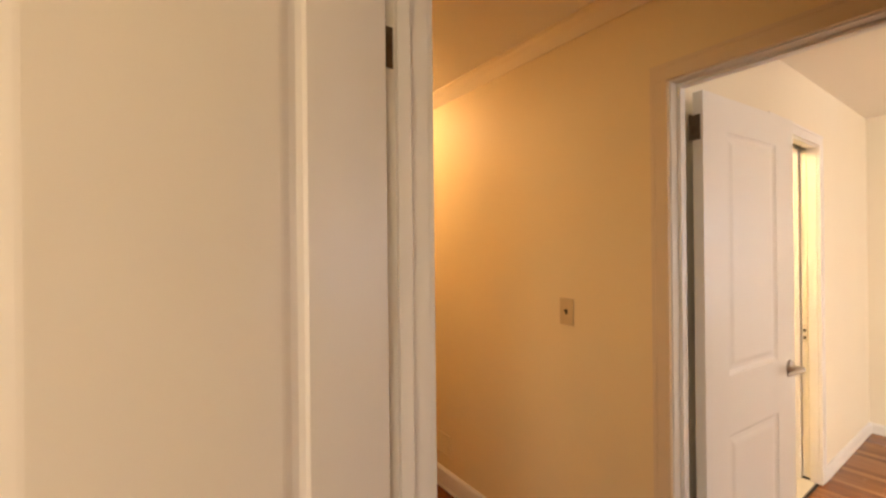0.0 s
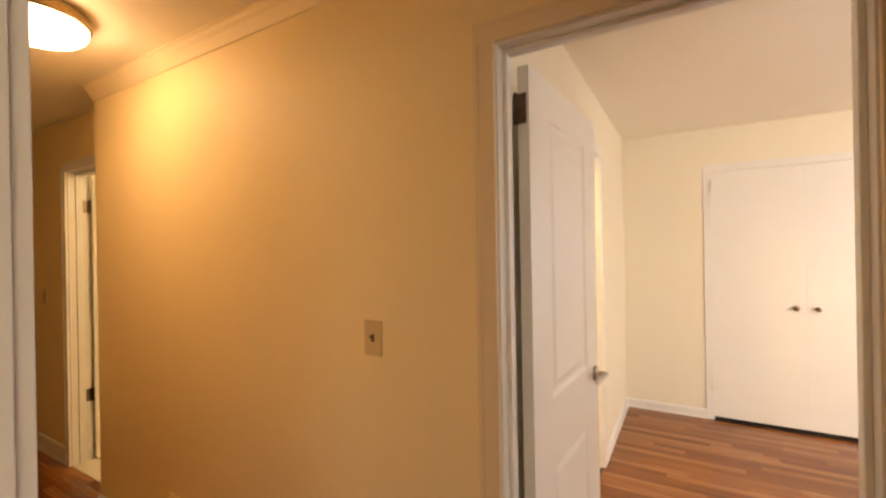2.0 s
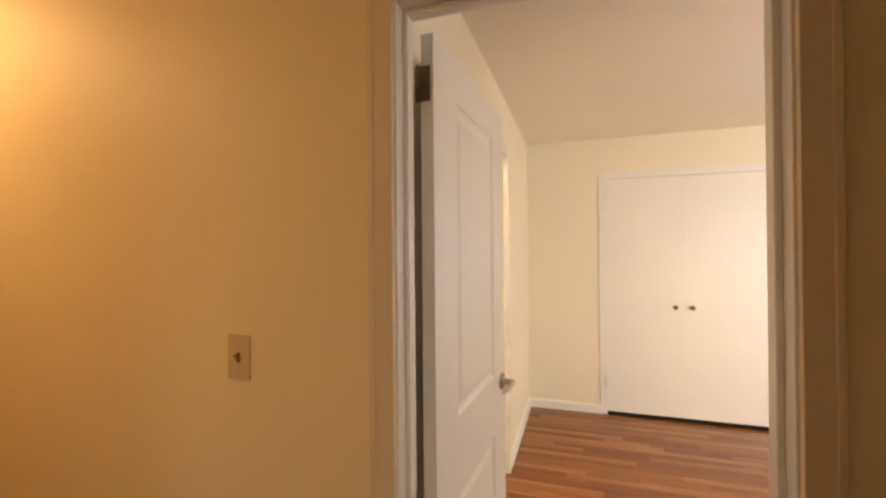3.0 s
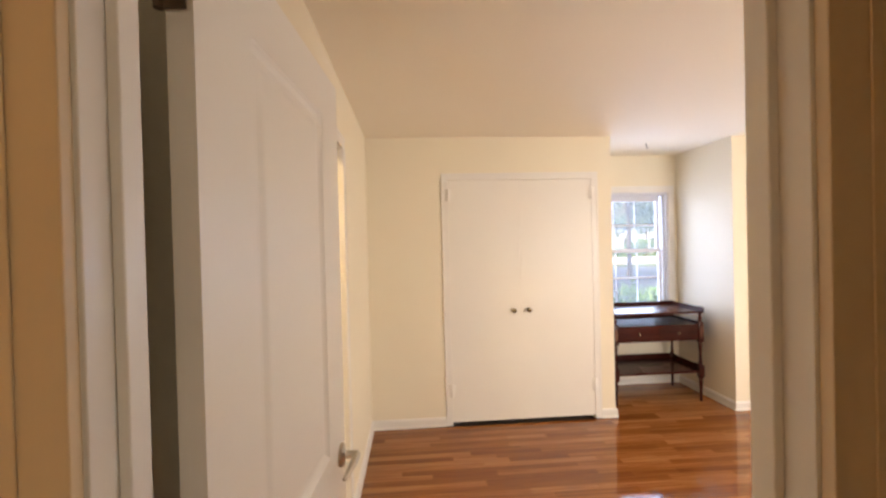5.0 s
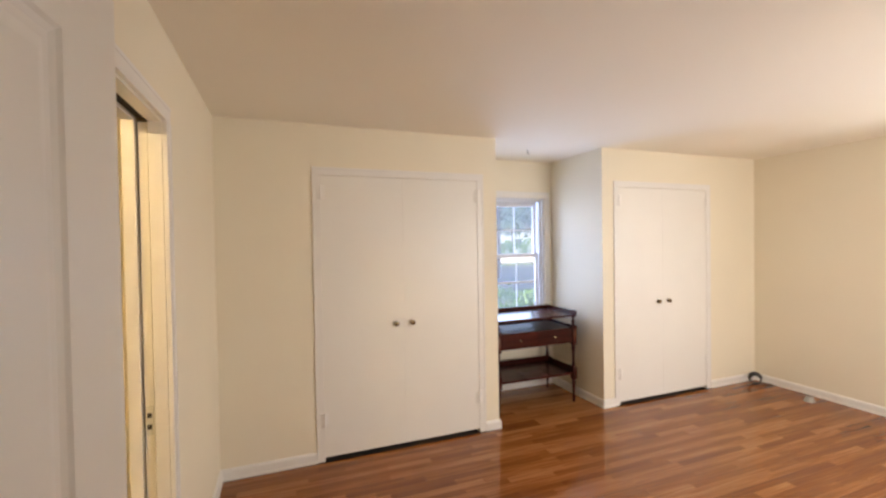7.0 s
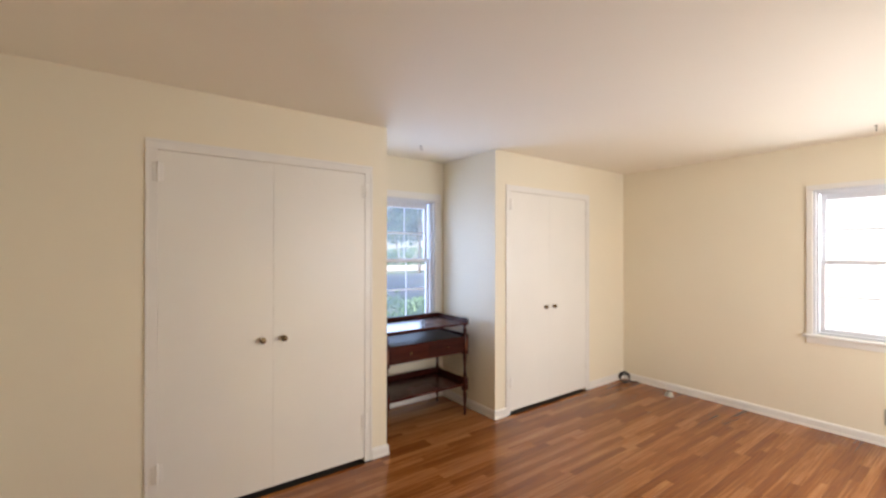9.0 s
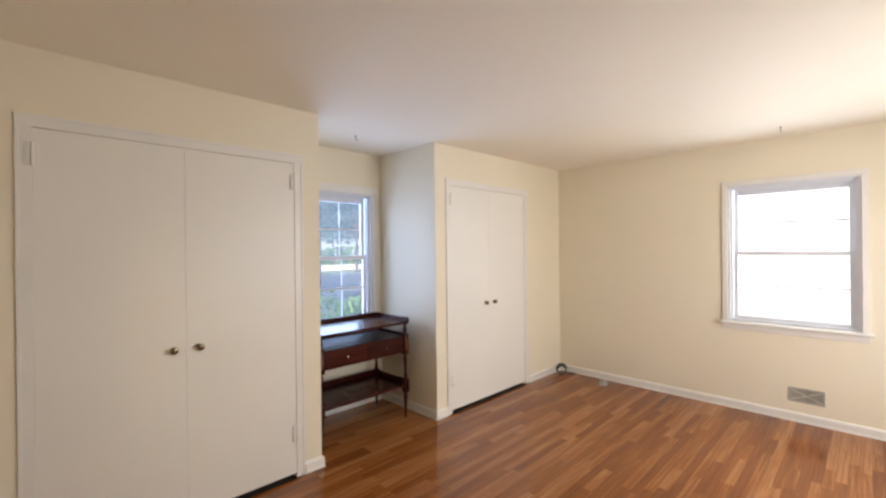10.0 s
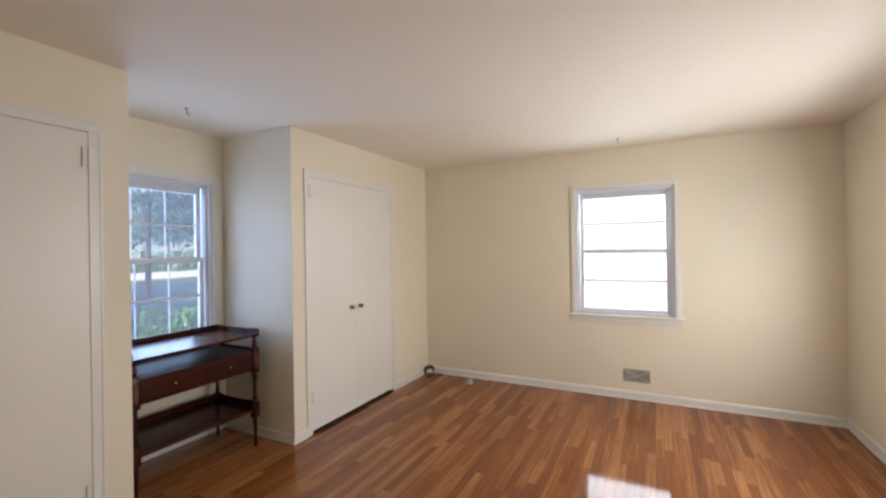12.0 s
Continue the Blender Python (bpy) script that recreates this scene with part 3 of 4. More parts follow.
# ---------------------------------------------------------------- windows
def window(name, m, w, z0, z1, cols, casing_w, label):
    """Double-hung window. Local: x along the wall, y out of the room, wall face at y = 0, opening from -w/2 to w/2."""
    ob = thing(name, label, "window", m, kind="structure")
    a = w / 2
    c = casing_w
    bm = boxes((-a - c, -0.016, z0, -a, 0, z1), (a, -0.016, z0, a + c, 0, z1), (-a - c, -0.016, z1, a + c, 0, z1 + c), bevel=0.003)
    part("window_frame", bm, M_TRIM, ob, "white painted casing")
    part("jamb", boxes((-a, 0, z0, -a + 0.018, 0.165, z1), (a - 0.018, 0, z0, a, 0.165, z1), (-a + 0.018, 0, z1 - 0.018, a - 0.018, 0.165, z1), (-a + 0.018, 0.03, z0, a - 0.018, 0.165, z0 + 0.018), bevel=0.0015), M_SASH, ob)
    part("inner_stop", boxes((-a + 0.018, 0.032, z0 + 0.018, -a + 0.034, 0.056, z1 - 0.034), (a - 0.034, 0.032, z0 + 0.018, a - 0.018, 0.056, z1 - 0.034), (-a + 0.018, 0.032, z1 - 0.034, a - 0.018, 0.056, z1 - 0.018), bevel=0.003), M_SASH, ob)
    bm = boxes((-a - c - 0.025, -0.045, z0 - 0.022, a + c + 0.025, 0.03, z0), bevel=0.006)
    part("window_sill", bm, M_TRIM, ob, "white painted stool")
    part("apron", boxes((-a - c, -0.014, z0 - 0.075, a + c, 0, z0 - 0.022), bevel=0.003), M_TRIM, ob)
    zm = (z0 + z1) / 2
    s = 0.036
    x0, x1 = -a + 0.034, a - 0.034
    for nm, y, za, zb, rail in (("lower_sash", 0.058, z0 + 0.018, zm + 0.016, s * 0.9), ("upper_sash", 0.095, zm - 0.016, z1 - 0.018, s * 1.9)):
        sash = part(nm, boxes((x0, y, za, x0 + s, y + 0.032, zb), (x1 - s, y, za, x1, y + 0.032, zb), (x0 + s, y, za, x1 - s, y + 0.032, za + s), (x0 + s, y, zb - rail, x1 - s, y + 0.032, zb), bevel=0.003), M_SASH, ob, "white sash, bluish shade in its colour")
        gx0, gx1, gz0, gz1 = x0 + s, x1 - s, za + s, zb - rail
        xs = [gx0 + (gx1 - gx0) * i / cols for i in range(cols + 1)]
        zz = [gz0, (gz0 + gz1) / 2, gz1]
        bars = [(gx0, y + 0.011, zz[1] - 0.008, gx1, y + 0.023, zz[1] + 0.008)] + [(x - 0.003, y + 0.0115, gz0, x + 0.003, y + 0.0225, gz1) for x in xs[1:-1]]
        part("muntin", boxes(*bars), M_SASH, sash)
        for xa, xb in zip(xs, xs[1:]):
            for za2, zb2 in zip(zz, zz[1:]):
                p = part("pane", boxes((xa, y + 0.0155, za2, xb, y + 0.0185, zb2)), M_GLASS, sash)
                p.visible_shadow = False
    for x in (-a * 0.5, a * 0.5):
        bm = boxes((x - 0.022, 0.062, zm + 0.016, x + 0.022, 0.085, zm + 0.020), (x - 0.008, 0.064, zm + 0.020, x + 0.014, 0.08, zm + 0.030), bevel=0.001)
        part("sash_lock", bm, M_NICKEL, ob, "small metal sash lock")
    return ob


# unseen window, added with its lamp to brighten closets and ceiling
window("added_window_south", pose(3.70, YS, 0, 0, 0, 180), 1.4, 0.85, 2.05, 1, 0.052, "unseen double-hung window added to light the bedroom")
window("window_1", pose(XE, (W0 + W1) / 2, 0, 0, 0, -90), W1 - W0, WZ0, WZ1, 1, 0.041, "white double-hung window, bright daylight behind it")
window("window_2", pose((A0 + A1) / 2, YA, 0), A1 - A0, AZ0, AZ1, 3, 0.066, "white double-hung alcove window with small panes")

# ---------------------------------------------------------------- desk in the alcove
def gallery(bm, x0, x1, y0, y1, z, h, t=0.014):
    """A low rail round the back and both ends, sloping to the front at the ends."""
    box(bm, x0, y1 - t, z, x1, y1, z + h, 0.003)
    for xa in (x0, x1 - t):
        prism(bm, [(y0, z), (y1 - t, z), (y1 - t, z + h), (y1 - 0.05, z + h), (y1 - 0.10, z + h * 0.86), (y0 + 0.10, z + h * 0.86), (y0 + 0.05, z + h), (y0 + 0.012, z + h), (y0, z + h * 0.7)], "x", xa, xa + t)


def desk():
    x0, x1, y0, y1 = 2.192, 3.065, 1.865, 2.355
    m = Matrix.Translation(((x0 + x1) / 2, (y0 + y1) / 2, 0))
    ob = thing("tiered_desk", "dark mahogany three-tier desk with turned legs, below the alcove window", "desk", m)
    a, b = (x1 - x0) / 2, (y1 - y0) / 2
    bm = boxes((-a, -b, 0.828, a, b, 0.848), bevel=0.005)
    part("top_shelf", bm, M_MAHOG, ob)
    bm = bmesh.new()
    gallery(bm, -a, a, -b + 0.002, b, 0.848, 0.036)
    part("top_gallery", bm, M_MAHOG, ob)
    p = 0.024
    xi, yi = a - 0.026, b - 0.026
    body = part("drawer_case", boxes((-xi, -yi - 0.012, 0.575, xi, -yi + 0.006, 0.722), (-xi, yi - 0.006, 0.575, xi, yi + 0.012, 0.722),
                                     (-xi - 0.012, -yi, 0.575, -xi + 0.006, yi, 0.722), (xi - 0.006, -yi, 0.575, xi + 0.012, yi, 0.722),
                                     (-xi, -yi, 0.58, xi, yi, 0.592), bevel=0.002), M_MAHOG, ob)
    part("writing_surface", boxes((-xi + 0.008, -yi + 0.008, 0.712, xi - 0.008, yi - 0.008, 0.7205)), M_LEATHER, ob, "dark leather writing surface")
    part("middle_gallery", boxes((-xi, yi - 0.004, 0.722, xi, yi + 0.010, 0.742), (-xi - 0.010, -yi, 0.722, -xi + 0.004, yi - 0.004, 0.742), (xi - 0.004, -yi, 0.722, xi + 0.010, yi - 0.004, 0.742), bevel=0.003), M_MAHOG, ob)
    for s in (-1, 1):
        xa, xb = (-xi + 0.03, -0.0006) if s < 0 else (0.0006, xi - 0.03)
        dr = part("drawer", boxes((xa, -yi - 0.018, 0.592, xb, -yi - 0.0125, 0.706), bevel=0.002), M_MAHOG, ob)
        rot = Matrix.Translation(((xa + xb) / 2, -yi - 0.018, 0.650)) @ Matrix.Rotation(radians(90), 4, "X")
        part("drawer_knob", lathe(bmesh.new(), [(0.008, 0), (0.008, 0.002), (0.004, 0.003), (0.004, 0.008), (0.008, 0.012), (0.007, 0.017), (0, 0.019)], 16, rot), M_KNOB, dr, "small dark brass knob", smooth=True)
    part("lower_shelf", boxes((-a + 0.012, -b + 0.012, 0.268, a - 0.012, b - 0.012, 0.288), bevel=0.004), M_MAHOG, ob)
    bm = bmesh.new()
    gallery(bm, -a + 0.014, a - 0.014, -b + 0.04, b - 0.014, 0.288, 0.05)
    part("lower_gallery", bm, M_MAHOG, ob)
    leg = [(0.013, 0.0), (0.011, 0.02), (0.013, 0.09), (0.017, 0.17), (0.019, 0.192), (0.013, 0.202), (0.019, 0.212), (0.021, 0.220), (0.021, 0.224)]
    mid = [(0.020, 0.338), (0.021, 0.342), (0.014, 0.352), (0.018, 0.364), (0.013, 0.39), (0.012, 0.44), (0.016, 0.50), (0.019, 0.53), (0.013, 0.542), (0.020, 0.552), (0.020, 0.555)]
    top = [(0.019, 0.742), (0.019, 0.746), (0.010, 0.752), (0.016, 0.765), (0.018, 0.778), (0.012, 0.795), (0.008, 0.803), (0.013, 0.812), (0.015, 0.828)]
    for sx in (-1, 1):
        for sy in (-1, 1):
            at = Matrix.Translation((sx * xi, sy * yi, 0))
            bm = lathe(bmesh.new(), leg, 16, at)
            lathe(bm, mid, 16, at)
            lathe(bm, top, 16, at)
            x, y = sx * xi, sy * yi
            box(bm, x - p, y - p, 0.224, x + p, y + p, 0.338, 0.003)
            box(bm, x - p, y - p, 0.555, x + p, y + p, 0.742, 0.003)
            lg = part("leg", bm, M_MAHOG, ob, smooth=True)
            if sy < 0:
                pts = [(x + 0.013 * math.cos(q * math.pi / 10), 0.65 + 0.062 * math.sin(q * math.pi / 10)) for q in range(20)]
                part("oval_inlay", prism(bmesh.new(), pts, "y", y - p - 0.0015, y - p), M_INLAY, lg, "reddish oval inlay")
                if sx > 0:
                    pts = [(y + 0.013 * math.cos(q * math.pi / 10), 0.65 + 0.062 * math.sin(q * math.pi / 10)) for q in range(20)]
                    part("oval_inlay", prism(bmesh.new(), pts, "x", x + p, x + p + 0.0015), M_INLAY, lg, "reddish oval inlay")


desk()


# ---------------------------------------------------------------- fixtures
def hall_lamp():
    ob = thing("ceiling_light", "round flush ceiling light, lit, with a brass rim", "ceiling light", pose(-1.62, -1.905, HH))
    part("base", lathe(bmesh.new(), [(0.158, 0), (0.165, -0.006), (0.165, -0.040), (0.157, -0.046), (0.13, -0.046)], 40), M_BRASS, ob, "brass rim", smooth=True)
    part("glass_shade", lathe(bmesh.new(), [(0.153, -0.042), (0.156, -0.054), (0.152, -0.070), (0.138, -0.088), (0.108, -0.103), (0.06, -0.111), (0, -0.113)], 40), M_LAMP, ob, "glowing frosted glass shade", smooth=True)


hall_lamp()
ob = thing("bathroom_light", "lit globe light on the bathroom ceiling", "ceiling light", pose(-0.75, -0.55, H))
part("base", lathe(bmesh.new(), [(0.06, 0), (0.06, -0.02), (0.045, -0.03)], 24), M_BRASS, ob, smooth=True)
part("glass_shade", lathe(bmesh.new(), [(0.04, -0.03), (0.085, -0.07), (0.095, -0.11), (0.075, -0.16), (0.03, -0.19), (0, -0.195)], 24), M_BATH, ob, smooth=True)


def switch(x, y, z, label):
    ob = thing("light_switch", label, "light switch", pose(x, y, z))
    bm = boxes((-0.035, -0.006, -0.057, 0.035, 0, 0.057), bevel=0.0025)
    part("plate", bm, M_PLATE, ob)
    part("toggle_slot", boxes((-0.005, -0.0068, -0.012, 0.005, -0.006, 0.012)), M_DARK, ob, "dark toggle slot")
    bm = bmesh.new()
    prism(bm, [(-0.0065, -0.006), (-0.018, 0.004), (-0.018, 0.010), (-0.0065, 0.006)], "x", -0.004, 0.004)
    part("toggle", bm, M_BRONZE, ob, "brown toggle")
    for z2 in (-0.030, 0.030):
        part("screw", lathe(bmesh.new(), [(0.0028, 0), (0.0022, 0.0012), (0, 0.0014)], 10, Matrix.Translation((0, -0.006, z2)) @ Matrix.Rotation(radians(90), 4, "X")), M_PLATE, ob)
    return ob


switch(-0.382, YH0, 1.175, "ivory toggle light switch on the hall wall")
switch(-3.62, -1.30, 1.16, "toggle light switch on the wall beyond the bathroom door")


def wall_register(name, m, w, h, label, mat, cross):
    """A louvred grille: frame, dark backing, blades. Local x along the wall, y into the room is negative."""
    ob = thing(name, label, "vent", m)
    a, b, f = w / 2, h / 2, 0.016
    part("frame", boxes((-a, -0.007, -b, a, 0, -b + f), (-a, -0.007, b - f, a, 0, b), (-a, -0.007, -b + f, -a + f, 0, b - f), (a - f, -0.007, -b + f, a, 0, b - f), bevel=0.0015), mat, ob)
    part("backing", boxes((-a + f, -0.0012, -b + f, a - f, -0.0002, b - f)), M_SHADE if cross else mat, ob)
    k = 18 if cross else 9
    for i in range(k):
        if cross:
            x = -a + f + (2 * a - 2 * f) * (i + 0.5) / k
            tilt = 0.004 if i < k / 2 else -0.004
            bm = prism(bmesh.new(), [(x - 0.0022, -0.0055), (x + 0.0022, -0.0055), (x + 0.0022 + tilt, -0.0012), (x - 0.0022 + tilt, -0.0012)], "z", -b + f, b - f)
        else:
            z = -b + f + (2 * b - 2 * f) * (i + 0.5) / k
            bm = prism(bmesh.new(), [(-0.0055, z - 0.003), (-0.0055, z - 0.001), (-0.0012, z + 0.004), (-0.0012, z + 0.002)], "x", -a + f, a - f)
        part("slat", bm, mat, ob)
    if cross:
        for s in (-1, 1):
            pts = [(-a + f, -s * (b - f) - 0.004), (-a + f, -s * (b - f) + 0.004), (a - f, s * (b - f) + 0.004), (a - f, s * (b - f) - 0.004)]
            part("diagonal_bar", prism(bmesh.new(), pts, "y", -0.0075, -0.0056), M_BAR, ob)
    return ob


wall_register("wall_vent", pose(XE, -0.638, 0.228, 0, 0, -90), 0.234, 0.120, "grey metal wall vent with crossed bars, low on the wall", M_GREY, True)
wall_register("return_grille", pose(-1.44, YH0, 0.262, 0, 0, 0), 0.38, 0.135, "grille low on the hall wall, in the same lamp-warmed colour", M_HALL, False)


def cup_hook(x, y):
    ob = thing("ceiling_hook", "small dark metal hook screwed into the ceiling", "hook", pose(x, y, H), group="ceiling hooks")
    part("flange", lathe(bmesh.new(), [(0.010, 0), (0.010, -0.003), (0.004, -0.006)], 14), M_BRONZE, ob, smooth=True)
    pts = [(0, 0, -0.004), (0, 0, -0.018)] + [(0.009 - 0.009 * math.cos(q), 0, -0.026 - 0.012 * math.sin(q)) for q in [math.pi * i / 8 for i in range(9)]]
    part("bent_wire", tube(bmesh.new(), pts, 0.0028, 8), M_BRONZE, ob, smooth=True)


cup_hook(2.575, 1.93)
cup_hook(4.885, -0.53)


def cable_coil():
    ob = thing("cable_coil", "coil of black cable standing in the room corner", "cable", pose(5.095, 1.525, 0, 0, 0, -52))
    rng = random.Random(4)
    for k in range(5):
        r = 0.045 + 0.0035 * k
        off = (k - 2) * 0.009
        lean = rng.uniform(-0.15, 0.15)
        pts = [(r * math.cos(q), off + lean * r * math.sin(q), 0.056 + k * 0.0035 + r * math.sin(q)) for q in [2 * math.pi * i / 28 for i in range(29)]]
        part("loop", tube(bmesh.new(), pts, 0.0048, 8), M_BLACK, ob, smooth=True)
    pts = [(0.055, 0, 0.02), (0.09, 0.03, 0.0055), (0.13, 0.07, 0.0055), (0.16, 0.08, 0.0055), (0.18, 0.06, 0.0055)]
    part("cable_end", tube(bmesh.new(), pts, 0.0048, 8), M_BLACK, ob, smooth=True)
    part("cable_tie", lathe(bmesh.new(), [(0.030, -0.012), (0.031, 0.012)], 14, Matrix.Translation((0, 0, 0.014)) @ Matrix.Rotation(radians(90), 4, "X") @ Matrix.Scale(0.45, 4, (0, 1, 0))), M_BLACK, ob, smooth=True)


cable_coil()
ob = thing("floor_outlet", "small round grey outlet on the wooden floor", "outlet", pose(5.065, 1.015, 0.0))
part("body", lathe(bmesh.new(), [(0.044, 0.001), (0.042, 0.012), (0.036, 0.02), (0.030, 0.045), (0.026, 0.05), (0, 0.05)], 24), M_GREY, ob, smooth=True)
part("cap", lathe(bmesh.new(), [(0.025, 0.05), (0.025, 0.054), (0, 0.056)], 18), M_BRONZE, ob, "dark cap", smooth=True)

# ---------------------------------------------------------------- outdoors
G = -0.6
structure("ground", boxes((-400, -400, G - 0.5, 400, 400, G)), M_GRASS, "lawn reaching to the horizon", "ground")
structure("road", boxes((-200, 5.5, G, 200, 31.0, G + 0.02)), M_ASPH, "asphalt road in dappled shade", "road")
M_CONC = material("pale_concrete", (0.50, 0.48, 0.44), 0.85, spots=0.15, scale=1.2)
structure("pavement", boxes((-200, 34.0, G, 200, 47.0, G + 0.12)), M_CONC, "pale sunlit concrete paving", "pavement")


def leaf_cloud(bm, rng, centre, radii, count, size):
    """Many small bent leaves scattered in lumps round a centre."""
    lumps = [(Vector([rng.gauss(0, 0.45) for _ in range(3)]), rng.uniform(0.25, 0.5)) for _ in range(14)]
    for _ in range(count):
        c, r = rng.choice(lumps)
        d = Vector([rng.gauss(0, 1) for _ in range(3)]).normalized() * r * rng.random() ** 0.4
        p = Vector([centre[i] + (c[i] + d[i]) * radii[i] for i in range(3)])
        e = Euler([rng.uniform(0, 6.28) for _ in range(3)]).to_matrix()
        s = size * rng.uniform(0.6, 1.3)
        vs = [bm.verts.new(p + e @ Vector(q)) for q in ((-s, 0, 0), (0, s * 0.45, s * 0.12), (s, 0, 0), (0, -s * 0.45, s * 0.12))]
        bm.faces.new((vs[0], vs[1], vs[2]))
        bm.faces.new((vs[0], vs[2], vs[3]))


def tree(x, y, h, spread, seed, label, trunk=0.11):
    rng = random.Random(seed)
    ob = thing("tree", label, "tree", pose(x, y, G), group="street trees")
    bm = bmesh.new()
    fork = h * 0.42
    tube(bm, [(0, 0, 0), (0.03, 0.02, fork * 0.5), (0.02, -0.05, fork), (0.1, 0.05, h * 0.8)], [trunk * 1.25, trunk, trunk * 0.85, trunk * 0.25], 10)
    tips = []
    for i in range(7):
        q = 2 * math.pi * i / 7 + rng.uniform(-0.3, 0.3)
        r = spread * rng.uniform(0.45, 0.75)
        z = fork + rng.uniform(0.1, 0.4) * h
        tip = (r * math.cos(q), r * math.sin(q), z)
        tube(bm, [(0.02, -0.03, fork * rng.uniform(0.8, 1.1)), (r * 0.4 * math.cos(q), r * 0.4 * math.sin(q), z * 0.85), tip], [trunk * 0.45, trunk * 0.28, trunk * 0.08], 7)
        tips.append(tip)
    part("trunk", bm, M_BARK, ob, "rough brown bark")
    bm = bmesh.new()
    for tip in tips + [(0, 0, h * 0.85)]:
        leaf_cloud(bm, rng, tip, (spread * 0.55, spread * 0.55, h * 0.2), 620, 0.16)
    part("crown", bm, M_LEAF, ob, "loose green foliage")


# the tree at x 0.5 stands out of view, added to dapple the road
for row in ((3.6, 13.0, 8.5, 3.8, 1, "leafy green tree beside the road"), (12.2, 20.5, 9.5, 4.2, 2, "tall leafy tree with a bare trunk"), (4.5, 21.0, 8.5, 4.0, 3, "leafy green tree beside the road"),
            (21.5, 31.0, 8.0, 3.6, 7, "leafy tree across the road"), (0.5, 17.5, 8.0, 3.8, 13, "unseen leafy tree added to shade the road"),
            (10.5, 26.5, 7.0, 4.6, 14, "low spreading tree across the road"), (33.0, 55.0, 9.0, 4.5, 8, "leafy tree before the far house")):
    tree(*row)


def hedge():
    rng = random.Random(11)
    bm = bmesh.new()
    for i in range(30):
        x = 1.5 + i * 0.125
        for z in (-0.15, 0.25, 0.52):
            leaf_cloud(bm, rng, (x, 3.7 + rng.uniform(-0.22, 0.22), z + rng.uniform(-0.08, 0.12)), (0.26, 0.36, 0.34), 260, 0.042)
    return tagged(part("hedge", bm, M_HEDGE), "bright green leafy shrubs outside the alcove window", "hedge", kind="stuff")


hedge()
for i in range(9):
    x = 1.7 + i * 0.4
    ob = tagged(part("shrub_stem", tube(bmesh.new(), [(x, 3.75, G), (x + 0.04, 3.7, -0.2), (x - 0.02, 3.8, 0.35)], [0.03, 0.024, 0.01], 7), M_BARK), "thin brown shrub stem under the leaves", "stem", "shrub stems")


def far_house(x, y, w, d, h, label):
    ob = thing("house", label, "house", pose(x, y, G, 0, 0, -8))
    a = w / 2
    part("wall", boxes((-a, 0, 0, a, d, h)), M_SIDING, ob)
    bm = prism(bmesh.new(), [(-0.5, h), (d + 0.5, h), (d / 2, h + 2.4)], "x", -a - 0.4, a + 0.4)
    part("roof", bm, M_ROOF, ob, "grey shingle roof")
    for z in (1.0, 3.9):
        for i in range(5):
            xc = -a + w * (i + 0.5) / 5
            wd = part("window", boxes((xc - 0.65, -0.06, z - 0.1, xc + 0.65, -0.001, z + 1.6)), M_TRIM, ob)
            for s in (-1, 1):
                part("pane", boxes((xc - 0.55 if s < 0 else xc + 0.03, -0.075, z, xc - 0.03 if s < 0 else xc + 0.55, -0.061, z + 1.5)), M_PANE, wd)


def far_shrubs():
    """A loose row of shrubs beyond the paving, before the far house."""
    rng = random.Random(31)
    bm = bmesh.new()
    for i in range(26):
        x = 17.0 + i * 0.95
        h = rng.uniform(0.9, 1.7)
        leaf_cloud(bm, rng, (x, 50.0 + rng.uniform(-0.8, 0.8), G + h * 0.8), (1.1, 0.9, h), 230, 0.17)
    return tagged(part("shrub_row", bm, M_HEDGE), "row of green shrubs before the far house", "shrubs", kind="stuff")


far_shrubs()
far_house(36.0, 66.0, 22.0, 9.0, 5.8, "white two-storey house across the road")


# added house: a sunlit pale wall to keep the east window white
def backdrop():
    ob = thing("backdrop_house", "added pale house whose sunlit wall whitens the east window", "house", pose(10.2, -1.0, G))
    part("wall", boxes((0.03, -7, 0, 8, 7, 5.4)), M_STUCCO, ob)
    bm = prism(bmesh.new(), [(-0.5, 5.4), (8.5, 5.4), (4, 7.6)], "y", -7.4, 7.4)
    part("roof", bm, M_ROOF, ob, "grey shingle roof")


backdrop()

# ---------------------------------------------------------------- oak strip floor
PW, GAP, TH = 0.055, 0.0003, 0.010


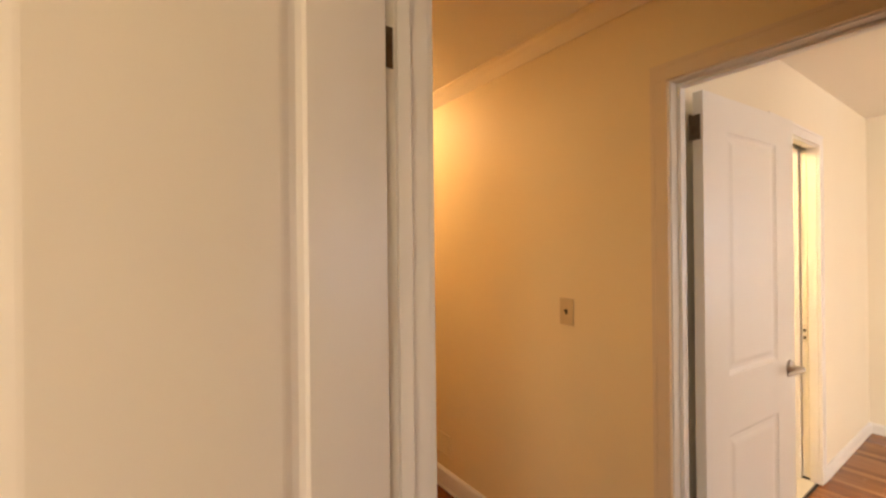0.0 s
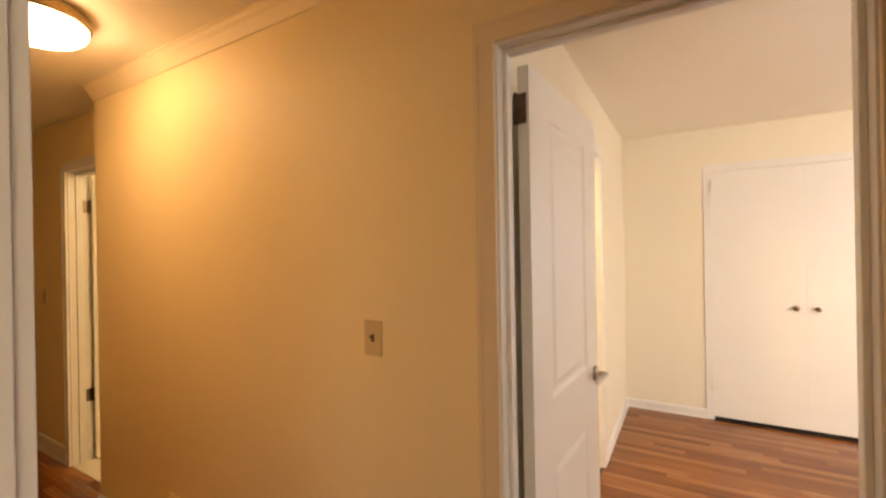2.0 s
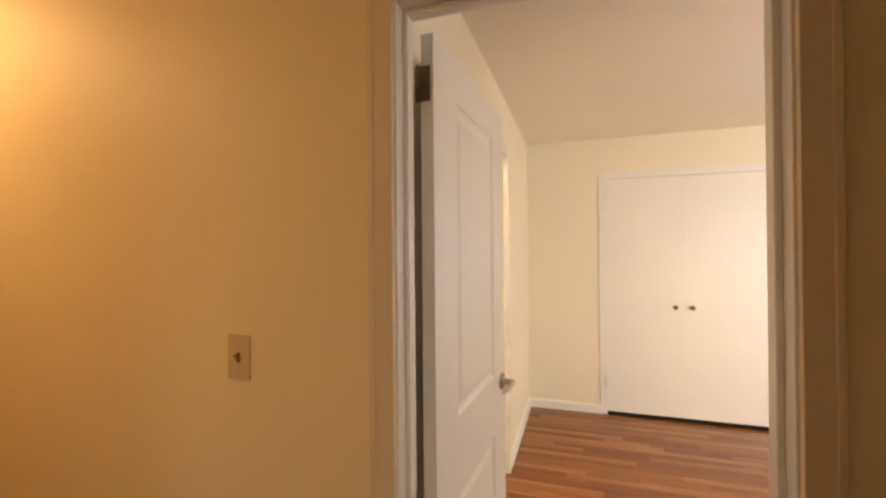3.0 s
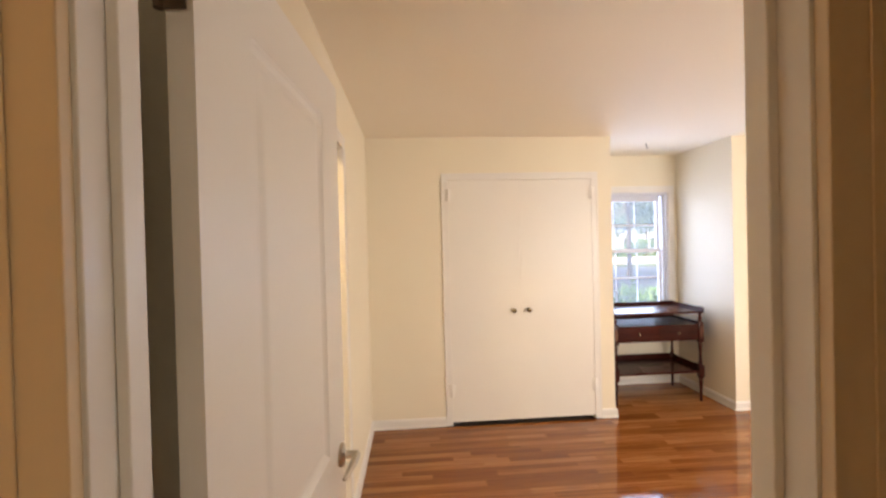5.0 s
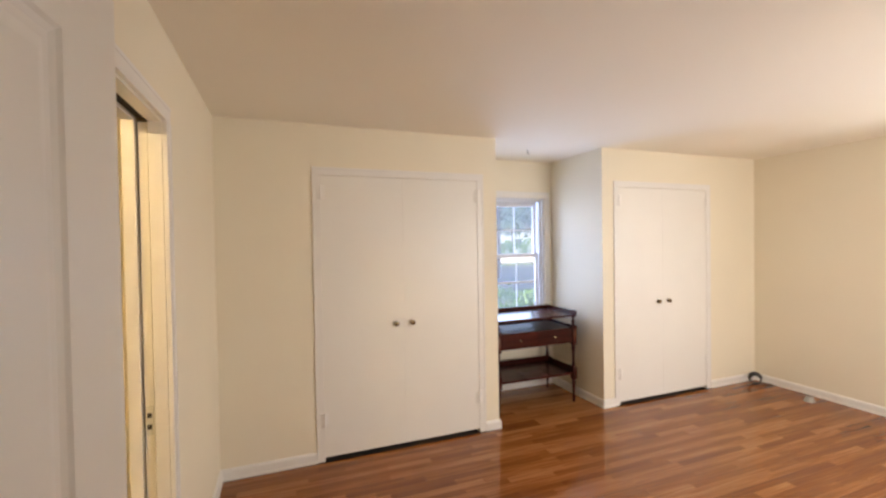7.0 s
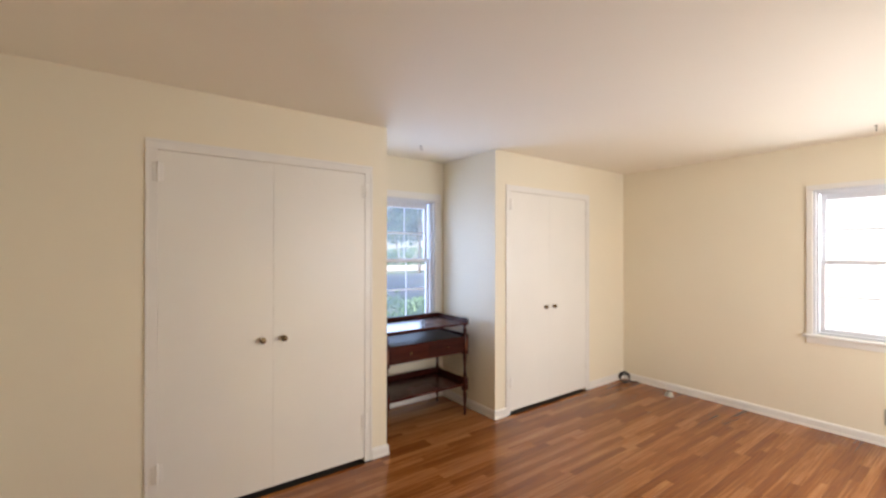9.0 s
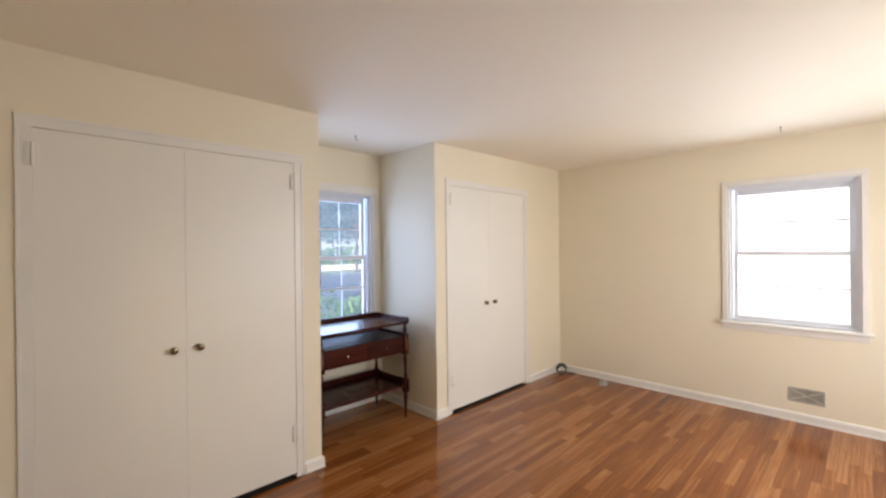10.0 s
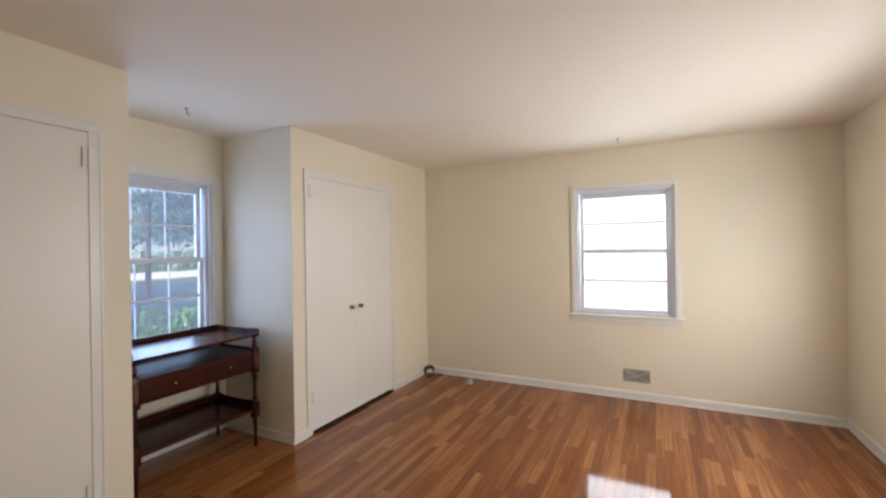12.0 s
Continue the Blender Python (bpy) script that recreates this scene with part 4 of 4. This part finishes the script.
def plank_verts(x0, y0, length):
    """Top, chamfer and sides of one strip: 12 corners and 9 faces."""
    x1, y1, c = x0 + length - GAP, y0 + PW - GAP, 0.0003
    v = [(x0, y0, -TH), (x1, y0, -TH), (x1, y1, -TH), (x0, y1, -TH),
         (x0, y0, -c), (x1, y0, -c), (x1, y1, -c), (x0, y1, -c),
         (x0 + c, y0 + c, 0), (x1 - c, y0 + c, 0), (x1 - c, y1 - c, 0), (x0 + c, y1 - c, 0)]
    f = [(8, 9, 10, 11)]
    for i in range(4):
        j = (i + 1) % 4
        f += [(i, j, 4 + j, 4 + i), (4 + i, 4 + j, 8 + j, 8 + i)]
    return v, f


def row_spans(y):
    """Where the floor of oak lies along x at this y."""
    if y > YA or y < -5.2:
        return []
    if y > YC:
        return [(AX0, AX1)]
    if y > -1.30:
        return [(0.0, XE)]
    if y > YH1:
        return [(-4.6, -2.36), (0.0, XE)]
    if y > YH0:
        return [(-4.6, -2.36), (D0, D1), (2.1, XE)]
    if y > YS:
        return [(-4.6, 1.98), (2.1, XE)]
    if y > YN1:
        return [(-4.6, 1.98)]
    if y > YN0:
        return [(N0, N1)]
    return [(-1.4, 2.6)]


floor = structure("floor", boxes((-1.4, -5.2, -0.0119, 2.6, -3.6, -0.0112)), M_DARK, "glossy reddish oak strip floor with varied tones", "floor")
LENGTHS = (0.31, 0.43, 0.52, 0.64, 0.79, 0.96, 1.2)
plank_meshes = {}
for L in LENGTHS:
    v, f = plank_verts(0, 0, L)
    me = bpy.data.meshes.new("plank")
    me.from_pydata(v, [], f)
    me.materials.append(M_FLOOR)
    plank_meshes[L] = me
rng = random.Random(21)
verts, faces, single = [], [], 0
for k in range(int((YA + 5.2) / PW) + 1):
    y = -5.2 + k * PW
    for xa, xb in row_spans(y + PW / 2):
        x = xa - rng.uniform(0, 0.2)
        while x < xb:
            L = rng.choice(LENGTHS)
            if xb - x - L < 0.25:
                L = xb - x
            end = min(x + L, xb)
            start = max(x, xa)
            if start == x and L in plank_meshes and end == x + L and 0.5 < x < 4.1 and -0.55 < y < 1.30 and single < 300:
                ob = new("plank", plank_meshes[L])
                ob.location = (x, y, 0)
                ob.parent = floor
                single += 1
            elif end - start > 0.01:
                v, f = plank_verts(start, y, end - start)
                n0 = len(verts)
                verts += v
                faces += [tuple(n0 + i for i in q) for q in f]
            x += L
me = bpy.data.meshes.new("floor_strips")
me.from_pydata(verts, [], faces)
me.materials.append(M_FLOOR)
ob = new("floor_strips", me)
ob.parent = floor
tagged(ob, "reddish oak floor strips", kind="stuff")
